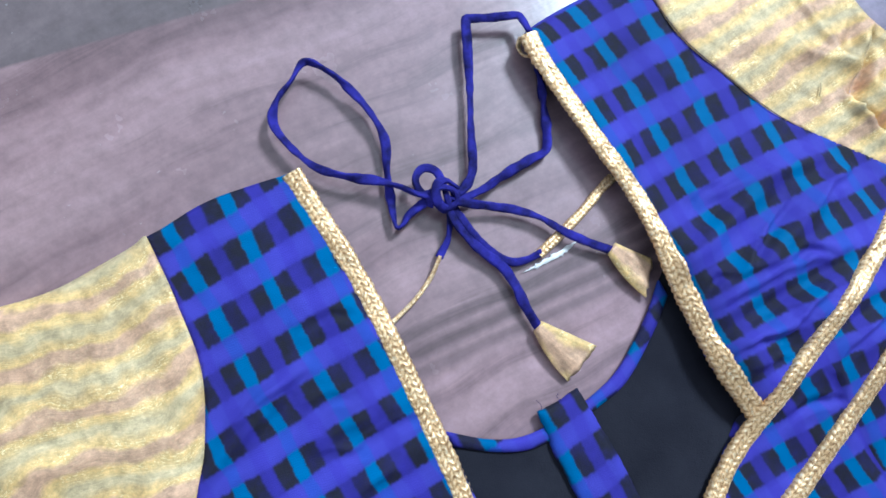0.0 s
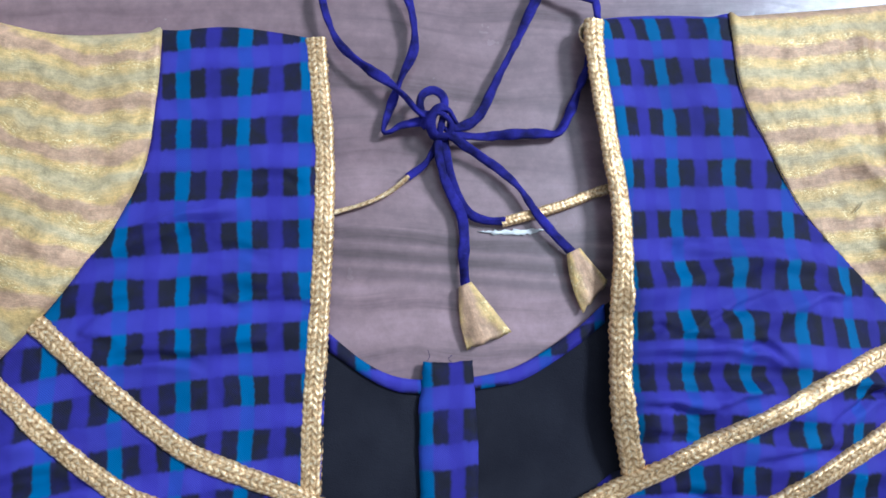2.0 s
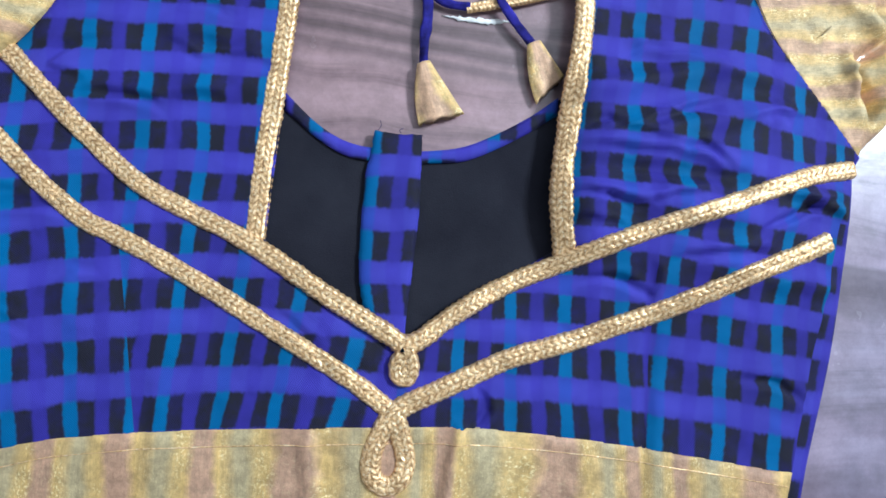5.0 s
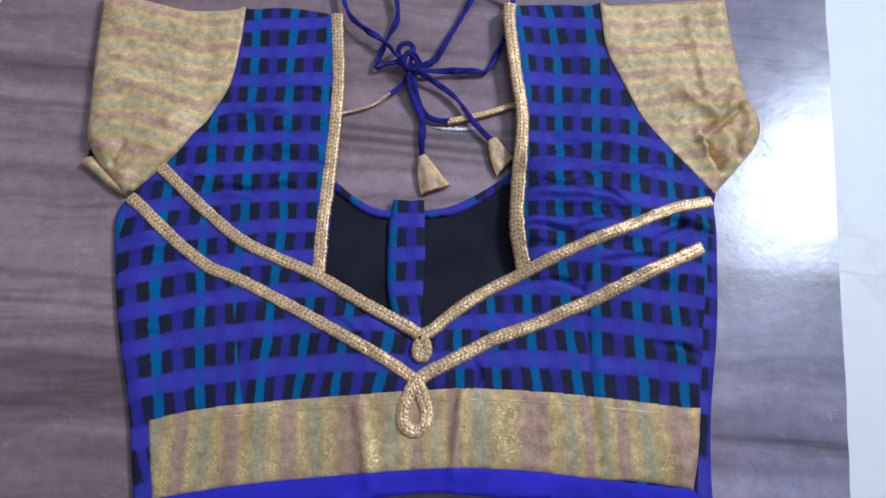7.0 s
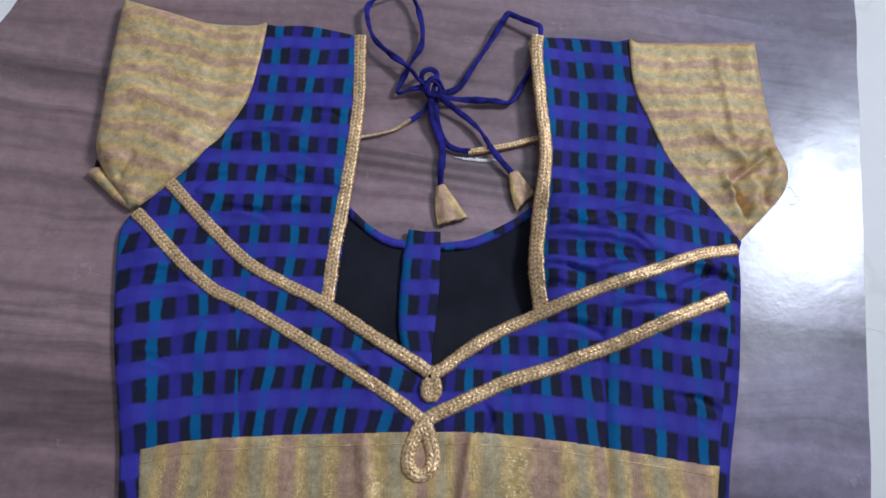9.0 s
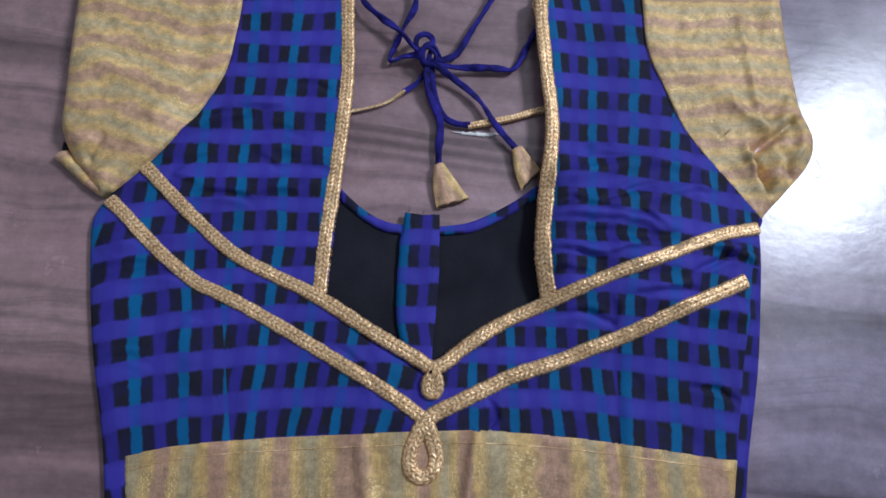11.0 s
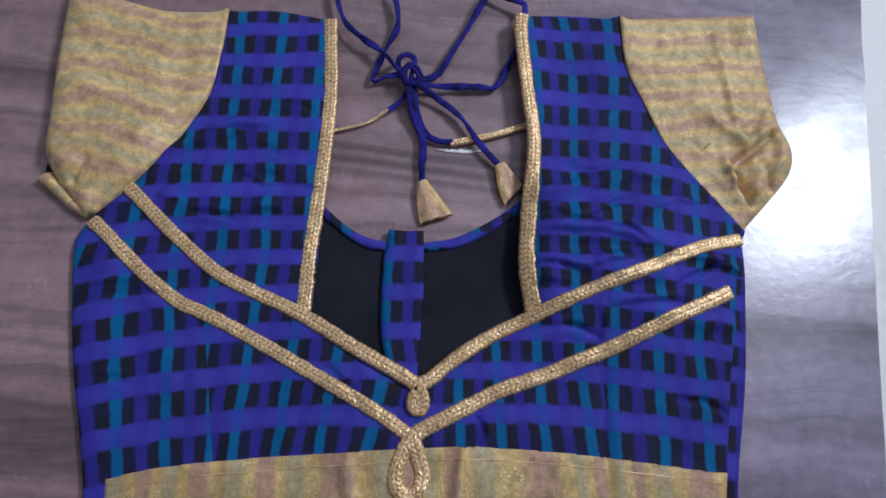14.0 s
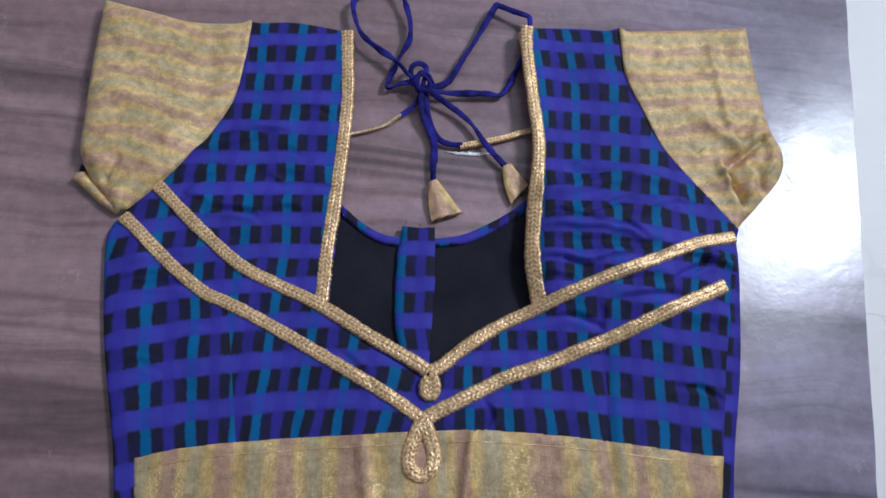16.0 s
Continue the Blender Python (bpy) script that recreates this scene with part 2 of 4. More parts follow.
def printed_vinyl():
    """Glossy sheet printed with mauve-grey wood streaks, faintly lumpy underfoot."""
    g = Graph("printed_vinyl")
    ob = g.coord("Object")
    x, y, _ = g.split(ob)
    lift = g.math("MULTIPLY", g.math("SUBTRACT", g.noise(ob, 3.2, 3), 0.5), 0.075)
    y2 = g.math("ADD", g.math("ADD", y, lift), g.math("MULTIPLY", x, 0.07))
    a = g.noise(g.join(g.math("MULTIPLY", x, 1.1), g.math("MULTIPLY", y2, 13.0)), 1.0, 5, 0.62)
    b = g.noise(g.join(g.math("MULTIPLY", x, 2.6), g.math("MULTIPLY", y2, 46.0), 3.0), 1.0, 6, 0.7)
    c = g.noise(g.join(g.math("MULTIPLY", x, 5.0), g.math("MULTIPLY", y2, 7.0), 9.0), 2.0, 4, 0.6)
    base = g.ramp(a, [(0.30, (0.112, 0.077, 0.086)), (0.44, (0.224, 0.159, 0.177)), (0.58, (0.296, 0.219, 0.240)), (0.75, (0.365, 0.284, 0.312))])
    base = g.mix(0.68, base, g.mix(1.0, base, g.ramp(b, [(0.34, 0.45), (0.47, 0.95), (0.72, 1.2)]), "MULTIPLY"))
    base = g.mix(0.35, base, g.mix(1.0, base, g.ramp(c, [(0.35, (0.8, 0.8, 0.82)), (0.65, (1.15, 1.1, 1.12))]), "MULTIPLY"))
    # warm print at left; towards the window the sky's bluish reflection is painted in
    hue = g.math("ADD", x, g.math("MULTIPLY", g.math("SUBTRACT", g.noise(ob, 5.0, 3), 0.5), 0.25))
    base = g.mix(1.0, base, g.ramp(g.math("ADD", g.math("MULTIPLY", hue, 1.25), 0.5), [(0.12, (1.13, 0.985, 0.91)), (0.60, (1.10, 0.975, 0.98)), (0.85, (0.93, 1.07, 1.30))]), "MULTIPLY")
    y3 = g.math("ADD", g.math("ADD", y, g.math("MULTIPLY", x, 0.137)), g.math("MULTIPLY", g.math("SUBTRACT", g.noise(ob, 6.0, 4), 0.5), 0.010))

    def streaks(stops):
        return g.ramp(g.math("DIVIDE", g.math("ADD", y3, 0.2), 0.6), [((p + 0.2) / 0.6, v) for p, v in stops])

    # the printed streaks break off from plank to plank
    west = streaks([(-0.165, 0.86), (-0.152, 0.76), (-0.1455, 0.82), (-0.1415, 1.08), (-0.132, 1.05), (-0.128, 0.70), (-0.115, 0.80), (-0.102, 0.74), (-0.0965, 0.95), (-0.0915, 0.64), (-0.088, 1.0),
                    (-0.057, 1.05), (-0.0522, 0.66), (-0.048, 0.96), (-0.0365, 1.0), (-0.0315, 0.70), (-0.027, 1.02), (0.011, 1.08), (0.045, 1.0), (0.054, 0.78), (0.065, 1.12), (0.0756, 0.90), (0.0884, 0.68),
                    (0.094, 0.96), (0.120, 1.10), (0.132, 0.85), (0.150, 0.64), (0.162, 1.08), (0.168, 0.82), (0.211, 0.86), (0.216, 1.14), (0.222, 0.95)])
    middle = streaks([(0.040, 1.02), (0.060, 1.08), (0.092, 1.12), (0.0965, 0.90), (0.0995, 0.56), (0.1030, 0.55), (0.1050, 0.92), (0.1070, 0.72), (0.1085, 0.36), (0.1125, 0.40), (0.1150, 0.80), (0.1175, 0.82), (0.1190, 0.42), (0.1230, 0.45), (0.1255, 0.92),
                      (0.131, 0.74), (0.140, 0.88), (0.170, 0.90), (0.198, 0.87), (0.203, 0.72), (0.208, 0.84), (0.250, 0.80), (0.290, 0.90), (0.320, 0.84)])
    # east's pale plank from 0.035 on also carries window glare in its colour
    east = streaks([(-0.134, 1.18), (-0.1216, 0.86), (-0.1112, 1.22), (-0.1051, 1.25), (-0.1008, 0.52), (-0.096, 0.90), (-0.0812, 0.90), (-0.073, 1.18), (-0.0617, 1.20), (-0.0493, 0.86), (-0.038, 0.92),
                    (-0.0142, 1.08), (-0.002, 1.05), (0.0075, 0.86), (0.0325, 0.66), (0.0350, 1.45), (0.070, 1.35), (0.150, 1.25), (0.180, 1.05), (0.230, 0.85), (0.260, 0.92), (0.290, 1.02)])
    bands = g.mix(g.step(x, -0.14, 0.05), west, middle)
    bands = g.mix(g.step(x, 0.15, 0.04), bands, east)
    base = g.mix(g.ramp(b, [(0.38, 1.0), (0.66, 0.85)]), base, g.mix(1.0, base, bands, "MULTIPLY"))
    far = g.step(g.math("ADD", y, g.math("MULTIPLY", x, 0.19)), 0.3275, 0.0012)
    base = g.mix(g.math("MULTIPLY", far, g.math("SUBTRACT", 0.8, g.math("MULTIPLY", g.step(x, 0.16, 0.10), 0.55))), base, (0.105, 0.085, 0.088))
    mott = g.noise(ob, 85, 4, 0.7)
    base = g.mix(0.5, base, g.mix(1.0, base, g.ramp(mott, [(0.35, 0.72), (0.65, 1.25)]), "MULTIPLY"))
    scuff = g.step(g.noise(g.join(g.math("MULTIPLY", x, 0.6), y), 330, 2, 0.5), 0.735, 0.02)
    scuff = g.math("MULTIPLY", scuff, g.step(g.noise(ob, 9, 3), 0.55, 0.08))
    base = g.mix(g.math("MULTIPLY", scuff, 0.22), base, (0.62, 0.60, 0.62))
    scratch = g.step(g.noise(g.join(g.math("MULTIPLY", x, 14.0), g.math("MULTIPLY", y, 190.0), 2.0), 1.0, 2), 0.70, 0.02)
    peel = g.math("ADD", g.math("MULTIPLY", g.noise(ob, 150, 2, 0.5), 0.42), g.math("MULTIPLY", g.noise(ob, 320, 3), 0.24))
    g.bump(g.math("SUBTRACT", g.math("ADD", g.math("MULTIPLY", g.noise(ob, 48, 2, 0.4), 0.8), peel), g.math("MULTIPLY", scratch, 0.06)), 0.046, 0.004)
    g.put(g.bsdf.inputs["Coat Weight"], 0.42)
    g.put(g.bsdf.inputs["Coat Roughness"], 0.52)
    return g.done(base, g.ramp(g.noise(ob, 24, 4, 0.65), [(0.3, 0.18), (0.7, 0.29)]), 0.0, 0.52)


def pale_marble():
    g = Graph("pale_marble_tile")
    ob = g.coord("Object")
    n = g.noise(ob, 3, 6, 0.6)
    n = g.math("ADD", g.math("MULTIPLY", n, 0.7), g.math("MULTIPLY", g.noise(ob, 40, 4, 0.6), 0.3))
    vein = g.math("ABSOLUTE", g.math("SUBTRACT", g.noise(ob, 1.7, 6, 0.6), 0.5))
    col = g.ramp(n, [(0.3, (0.80, 0.765, 0.75)), (0.7, (0.87, 0.83, 0.815))])
    col = g.mix(g.math("MULTIPLY", g.math("SUBTRACT", 1.0, g.step(vein, 0.006, 0.006)), 0.12), col, (0.38, 0.36, 0.36))
    g.bump(g.noise(ob, 80, 3), 0.1, 0.001)
    return g.done(col, 0.5, 0.0, 0.3)


def wall_paint(name, a, b):
    g = Graph(name)
    ob = g.coord("Object")
    g.bump(g.noise(ob, 220, 3), 0.15, 0.002)
    return g.done(g.ramp(g.noise(ob, 2.5, 4), [(0.3, a), (0.7, b)]), 0.85)


CHECK = check_cloth()
TISSUE = tissue_cloth("gold_tissue_sleeve", 1.0, 0.55, (0.60, 0.365, 0.17))
TISSUE_BAND = tissue_cloth("gold_tissue_band", 1.0, 0.3, (0.54, 0.305, 0.135), 0.38, 0.86)
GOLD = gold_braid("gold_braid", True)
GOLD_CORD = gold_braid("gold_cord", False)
LINING = plain_cloth("black_lining", (0.011, 0.011, 0.018), (0.020, 0.020, 0.029), 25, 0.85, 0.12)
CORD_BLUE = plain_cloth("blue_cord_cloth", (0.009, 0.008, 0.055), (0.036, 0.030, 0.300), 85, 0.85, 0.10)
HEM_BLUE = plain_cloth("violet_hem_cloth", (0.030, 0.023, 0.38), (0.040, 0.031, 0.50), 40)
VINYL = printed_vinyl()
MARBLE = pale_marble()
GROUT = wall_paint("tile_joint", (0.70, 0.67, 0.64), (0.76, 0.73, 0.70))
PAINT = wall_paint("grey_wall_paint", (0.35, 0.35, 0.36), (0.41, 0.41, 0.42))
FRAME = wall_paint("white_window_frame", (0.70, 0.70, 0.70), (0.8, 0.8, 0.8))
FLECK = plain_cloth("white_scuff", (0.72, 0.70, 0.70), (0.92, 0.91, 0.91), 400, 0.5)


# ---- mesh helpers ----
def part(name, bm, mat, parent=None, label="", smooth=True):
    me = bpy.data.meshes.new(name)
    bm.to_mesh(me)
    bm.free()
    me.materials.append(mat)
    if smooth:
        me.shade_smooth()
    ob = new(name, me)
    if parent:
        ob.parent = parent
    return tagged(ob, label)


def box(x0, x1, y0, y1, z0, z1, bevel=0.0):
    bm = bmesh.new()
    bmesh.ops.create_cube(bm, size=1.0)
    for v in bm.verts:
        v.co = Vector(((x0, x1)[v.co.x > 0], (y0, y1)[v.co.y > 0], (z0, z1)[v.co.z > 0]))
    if bevel:
        bmesh.ops.bevel(bm, geom=bm.edges[:], offset=bevel, segments=2, affect="EDGES")
    return bm


def smooth_line(pts, spacing):
    """Even steps along a Catmull-Rom curve through points of any dimension."""
    p = [np.array(q, float) for q in pts]
    p = [2 * p[0] - p[1], *p, 2 * p[-1] - p[-2]]
    out = []
    for i in range(1, len(p) - 2):
        n = max(2, int(np.linalg.norm(p[i + 1] - p[i]) / spacing * 4))
        for k in range(n):
            t = k / n
            out.append(0.5 * (2 * p[i] + (p[i + 1] - p[i - 1]) * t + (2 * p[i - 1] - 5 * p[i] + 4 * p[i + 1] - p[i + 2]) * t * t
                              + (3 * p[i] - p[i - 1] - 3 * p[i + 1] + p[i + 2]) * t ** 3))
    out.append(p[-2])
    out = np.array(out)
    s = np.concatenate([[0], np.cumsum(np.linalg.norm(np.diff(out, axis=0), axis=1))])
    n = max(2, int(round(s[-1] / spacing)))
    even = np.linspace(0, s[-1], n + 1)
    return np.stack([np.interp(even, s, out[:, k]) for k in range(out.shape[1])], 1)


def outline(segments, spacing):
    """A closed outline of smooth segments that meet in corners."""
    rim = []
    for seg in segments:
        rim += [tuple(q) for q in smooth_line(seg, spacing)[:-1]]
    return rim


def edge_distance(pts, rim):
    pts, a = np.asarray(pts, float), np.asarray(rim, float)
    b = np.roll(a, -1, 0)
    best = np.full(len(pts), 9.0)
    for p, q in zip(a, b):
        d = q - p
        t = np.clip(((pts - p) @ d) / (d @ d + 1e-12), 0, 1)
        best = np.minimum(best, np.linalg.norm(pts - (p + t[:, None] * d), axis=1))
    return best


def inside(pts, rim):
    x, y = np.asarray(pts, float).T
    odd = np.zeros(len(x), bool)
    for (x0, y0), (x1, y1) in zip(rim, rim[1:] + rim[:1]):
        cross = (y0 > y) != (y1 > y)
        odd ^= cross & (x < (x1 - x0) * (y - y0) / ((y1 - y0) or 1e-9) + x0)
    return odd


def panel(name, segments, step, height, thick, uv, mat, parent, label="", frayed=0.0, seams=()):
    """A cloth panel: filled outline, lifted to height(x, y, distance from its edge), with thickness.
    seams: lines along which the mesh is cut; uv then also takes a point of the face, to know its side."""
    from mathutils.geometry import delaunay_2d_cdt
    rim = outline(segments, step)
    if frayed:
        rim = [(x + frayed * noise.noise((x * 600, y * 600, 1)), y + frayed * noise.noise((x * 600, y * 600, 7))) for x, y in rim]
    lo, hi = np.min(rim, 0), np.max(rim, 0)
    gx, gy = np.meshgrid(np.arange(lo[0], hi[0], step), np.arange(lo[1], hi[1], step))
    gx = gx + (np.arange(gx.shape[0]) % 2)[:, None] * step / 2
    grid = np.stack([gx.ravel(), gy.ravel()], 1)
    grid = grid[inside(grid, rim)]
    grid = grid[edge_distance(grid, rim) > step * 0.5]
    n = len(rim)
    cuts, edges = [], []
    for seam in seams:
        line = smooth_line(seam, step)
        away = np.min(np.linalg.norm(grid[:, None, :] - line[None, :, :], axis=2), axis=1)
        grid = grid[away > step * 0.7]
        first = n + len(cuts)
        cuts += [tuple(q) for q in line]
        edges += [(k, k + 1) for k in range(first, first + len(line) - 1)]
    pts = [Vector(p) for p in rim] + [Vector(p) for p in cuts] + [Vector(p) for p in grid]
    co, _, faces, *_ = delaunay_2d_cdt(pts, edges, [list(range(n))], 1, 1e-7)
    xy = np.array([(c.x, c.y) for c in co])
    d = edge_distance(xy, rim)
    z = [height(x, y, e) for (x, y), e in zip(xy, d)]
    bm = bmesh.new()
    layer = bm.loops.layers.uv.new("UVMap")
    vs = [bm.verts.new((x, y, h)) for (x, y), h in zip(xy, z)]
    for f in faces:
        try:
            bm.faces.new([vs[i] for i in f])
        except ValueError:
            pass
    border = [e for e in bm.edges if len(e.link_faces) == 1]
    low = {}
    for e in border:
        for v in e.verts:
            if v not in low:
                low[v] = bm.verts.new((v.co.x, v.co.y, v.co.z - thick))
    for e in border:
        a, b = e.verts
        bm.faces.new((a, b, low[b], low[a]))
    bmesh.ops.recalc_face_normals(bm, faces=bm.faces[:])
    if sum(f.normal.z for f in bm.faces) < 0:
        bmesh.ops.reverse_faces(bm, faces=bm.faces[:])
    for f in bm.faces:
        c = f.calc_center_median() if seams else None
        for l in f.loops:
            l[layer].uv = uv(l.vert.co.x, l.vert.co.y, c) if seams else uv(l.vert.co.x, l.vert.co.y)
    return part(name, bm, mat, parent, label)


def braid(name, path, width, parent, surface, lift=0.0012, columns=4, stitch=0.0036, label=""):
    """A flat chain-stitched tape along a path on the cloth; rows of slanted stitches stand proud."""
    line = smooth_line(path, 0.0006)
    tan = np.gradient(line, axis=0)
    tan /= np.linalg.norm(tan, axis=1)[:, None]
    nor = np.stack([-tan[:, 1], tan[:, 0]], 1)
    across = np.linspace(-1, 1, columns * 5 + 1)
    s = np.arange(len(line)) * 0.0006
    bm = bmesh.new()
    layer = bm.loops.layers.uv.new("UVMap")
    rows, count = [], {}
    for i, (p, q) in enumerate(zip(line, nor)):
        row = []
        wide = width * (1 + 0.09 * noise.noise((s[i] * 150, 3.1, width * 900)) + 0.05 * noise.noise((s[i] * 420, 7.7, width * 900)))
        for w in across:
            col = (w + 1) / 2 * columns
            k = int(min(col, columns - 1e-6))
            f = col - k
            slant = f if k % 2 else 1 - f
            ph = (s[i] / stitch + slant * 0.75 + 0.5 * (k // 2)) % 1.0
            jit = 0.75 + 0.8 * noise.noise((math.floor(s[i] / stitch + slant * 0.75 + 0.5 * (k // 2)) * 3.7, k * 5.1, width * 700))
            bead = jit * math.sin(math.pi * ph) ** 0.7 * math.sin(math.pi * min(max(f, 0.02), 0.98)) ** 0.4
            edge = 1 - abs(w) ** 6
            e = 0.5 * wide * w * (1 + 0.05 * math.sin(2 * math.pi * s[i] / stitch) * (abs(w) > 0.95))
            x, y = p[0] + q[0] * e, p[1] + q[1] * e
            count[len(count)] = (col, s[i] / stitch)
            row.append(bm.verts.new((x, y, surface(x, y) + lift * edge + 0.00055 * bead - (1 - edge) * 0.0008)))
        rows.append(row)
    for r0, r1 in zip(rows, rows[1:]):
        for a, b, c, d in zip(r0, r0[1:], r1[1:], r1):
            bm.faces.new((a, b, c, d))
    bm.verts.index_update()
    for f in bm.faces:
        for l in f.loops:
            l[layer].uv = count[l.vert.index]
    bmesh.ops.recalc_face_normals(bm, faces=bm.faces[:])
    if sum(f.normal.z for f in bm.faces) < 0:
        bmesh.ops.reverse_faces(bm, faces=bm.faces[:])
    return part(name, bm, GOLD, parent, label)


def tube(name, path, radius, mat, parent, label="", flat=0.56, crush=0.36, seed=0.0):
    """A sewn fabric cord: a flattened tube through (x, y, z), creased along its back, pinched and twisted here and there."""
    step = 0.0011
    line = smooth_line(path, step)
    tan = np.gradient(line, axis=0)
    tan /= np.linalg.norm(tan, axis=1)[:, None]
    bm = bmesh.new()
    rings, count = [], 12
    for i, (p, t) in enumerate(zip(line, tan)):
        side = np.cross(t, (0, 0, 1.0))
        side /= np.linalg.norm(side) + 1e-9
        up = np.cross(side, t)
        s = i * step
        pinch = max(0.0, noise.noise((s * 34, seed, 2.2)) - 0.12)
        r = radius * (1 + 0.5 * crush * noise.noise((s * 45, seed, 0.3)) + 0.35 * crush * noise.noise((s * 210, seed, 5.3)) - 2.2 * crush * pinch)
        turn = 2.6 * noise.noise((s * 30, seed, 9.0)) + 0.5 * noise.noise((s * 90, seed, 3.0))
        fold = 0.9 * noise.noise((s * 30, seed, 6.0))
        ring = []
        for k in range(count):
            a = 2 * math.pi * k / count
            w = 1 - 0.9 * crush * math.exp(-((math.sin((a - math.pi / 2 - fold) / 2)) / 0.22) ** 2) + 0.3 * crush * noise.noise((math.cos(a) * 1.5 + s * 120, math.sin(a) * 1.5, seed + s * 40))
            cx, cz = math.cos(a) * r * w, math.sin(a) * r * w * flat
            c, d = cx * math.cos(turn) - cz * math.sin(turn), cx * math.sin(turn) + cz * math.cos(turn)
            q = p + side * c + up * d
            ring.append(bm.verts.new((q[0], q[1], max(q[2], 0.0012))))
        rings.append(ring)
    for a, b in zip(rings, rings[1:]):
        for k in range(count):
            bm.faces.new((a[k], a[(k + 1) % count], b[(k + 1) % count], b[k]))
    bm.faces.new(rings[0][::-1])
    bm.faces.new(rings[-1])
    bmesh.ops.recalc_face_normals(bm, faces=bm.faces[:])
    return part(name, bm, mat, parent, label)


# ---- the room ----
# walls and ceiling are out of view, added in grey to hold down bounced light
def wall(name, x0, x1, y0, y1, z0, z1):
    return tagged(part(name, box(x0, x1, y0, y1, z0, z1), PAINT, smooth=False), "plain grey unseen wall added around the mat to set the bounce light", "wall", "", "structure")


X0, X1, Y0, Y1, TOP = -1.7, WIN_X, -1.9, 2.0, 2.9
wall("wall_west", X0 - 0.12, X0, Y0, Y1, -0.06, TOP)
wall("wall_south", X0 - 0.12, X1 + 0.12, Y0 - 0.12, Y0, -0.06, TOP)
wall("wall_north", X0 - 0.12, X1 + 0.12, Y1, Y1 + 0.12, -0.06, TOP)
east = wall("wall_east", X1, X1 + 0.12, Y0, WIN_Y0, -0.06, TOP)
for name, a in (("wall_east_end", (X1, X1 + 0.12, WIN_Y1, Y1, -0.06, TOP)), ("wall_east_sill", (X1, X1 + 0.12, WIN_Y0, WIN_Y1, -0.06, WIN_Z0)),
                ("wall_east_head", (X1, X1 + 0.12, WIN_Y0, WIN_Y1, WIN_Z1, TOP))):
    wall(name, *a)
tagged(part("ceiling", box(X0 - 0.12, X1 + 0.12, Y0 - 0.12, Y1 + 0.12, TOP, TOP + 0.1), PAINT, smooth=False), "plain grey unseen ceiling added to set the bounce light", "ceiling", "", "structure")

window = tagged(new("window_1"), "white framed window lighting the room", "window", "", "structure")
for y0, y1, z0, z1 in ((WIN_Y0, WIN_Y0 + 0.02, WIN_Z0, WIN_Z1), (WIN_Y1 - 0.02, WIN_Y1, WIN_Z0, WIN_Z1),
                       (WIN_Y0 + 0.02, WIN_Y1 - 0.02, WIN_Z0, WIN_Z0 + 0.02), (WIN_Y0 + 0.02, WIN_Y1 - 0.02, WIN_Z1 - 0.02, WIN_Z1)):
    part("window_frame", box(X1 + 0.06, X1 + 0.10, y0, y1, z0, z1, 0.003), FRAME, window, smooth=False)

# pale tiled floor under the mat
floor = tagged(part("floor", box(X0, X1, Y0, Y1, -0.06, -0.0025), GROUT, smooth=False), "pale marble tiled floor with thin joints", "floor", "", "structure")
TILE = 0.60
tile_mesh = None
for i in range(-5, 4):
    for j in range(-5, 5):
        place = pose(0.408, -0.02, 0, 0, 0, -10.2) @ pose(i * TILE, j * TILE, 0)
        corners = [place @ Vector((a, b, 0)) for a in (0, TILE) for b in (0, TILE)]
        whole = all(X0 < c.x < X1 and Y0 < c.y < Y1 for c in corners)
        if whole and tile_mesh is not None:
            t = new("tile", tile_mesh.data)
            t.parent = floor
            t.matrix_basis = place
            continue
        bm = box(0.0002, TILE - 0.0002, 0.0002, TILE - 0.0002, -0.016, -0.0022, 0.0001)
        if whole:
            tile_mesh = part("tile", bm, MARBLE, floor, smooth=False)
            tile_mesh.matrix_basis = place
            continue
        # tiles at the walls are cut to fit
        bm.transform(place)
        for co, no in (((X0, 0, 0), (-1, 0, 0)), ((X1, 0, 0), (1, 0, 0)), ((0, Y0, 0), (0, -1, 0)), ((0, Y1, 0), (0, 1, 0))):
            bmesh.ops.bisect_plane(bm, geom=bm.verts[:] + bm.edges[:] + bm.faces[:], plane_co=co, plane_no=no, clear_outer=True)
        if len(bm.faces) > 3:
            part("tile", bm, MARBLE, floor, smooth=False)
        else:
            bm.free()

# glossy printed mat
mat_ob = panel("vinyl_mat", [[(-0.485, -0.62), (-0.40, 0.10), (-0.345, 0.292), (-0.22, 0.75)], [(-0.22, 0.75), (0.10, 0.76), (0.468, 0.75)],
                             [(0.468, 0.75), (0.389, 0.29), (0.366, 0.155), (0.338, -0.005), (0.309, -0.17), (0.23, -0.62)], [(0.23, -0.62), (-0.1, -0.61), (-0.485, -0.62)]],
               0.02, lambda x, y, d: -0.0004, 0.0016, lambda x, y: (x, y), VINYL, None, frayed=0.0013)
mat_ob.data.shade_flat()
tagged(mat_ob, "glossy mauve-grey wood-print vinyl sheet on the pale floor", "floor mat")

# ---- the blouse ----
blouse = tagged(new("blouse"), "violet-blue checked cotton saree blouse with gold trim laid flat", "blouse")

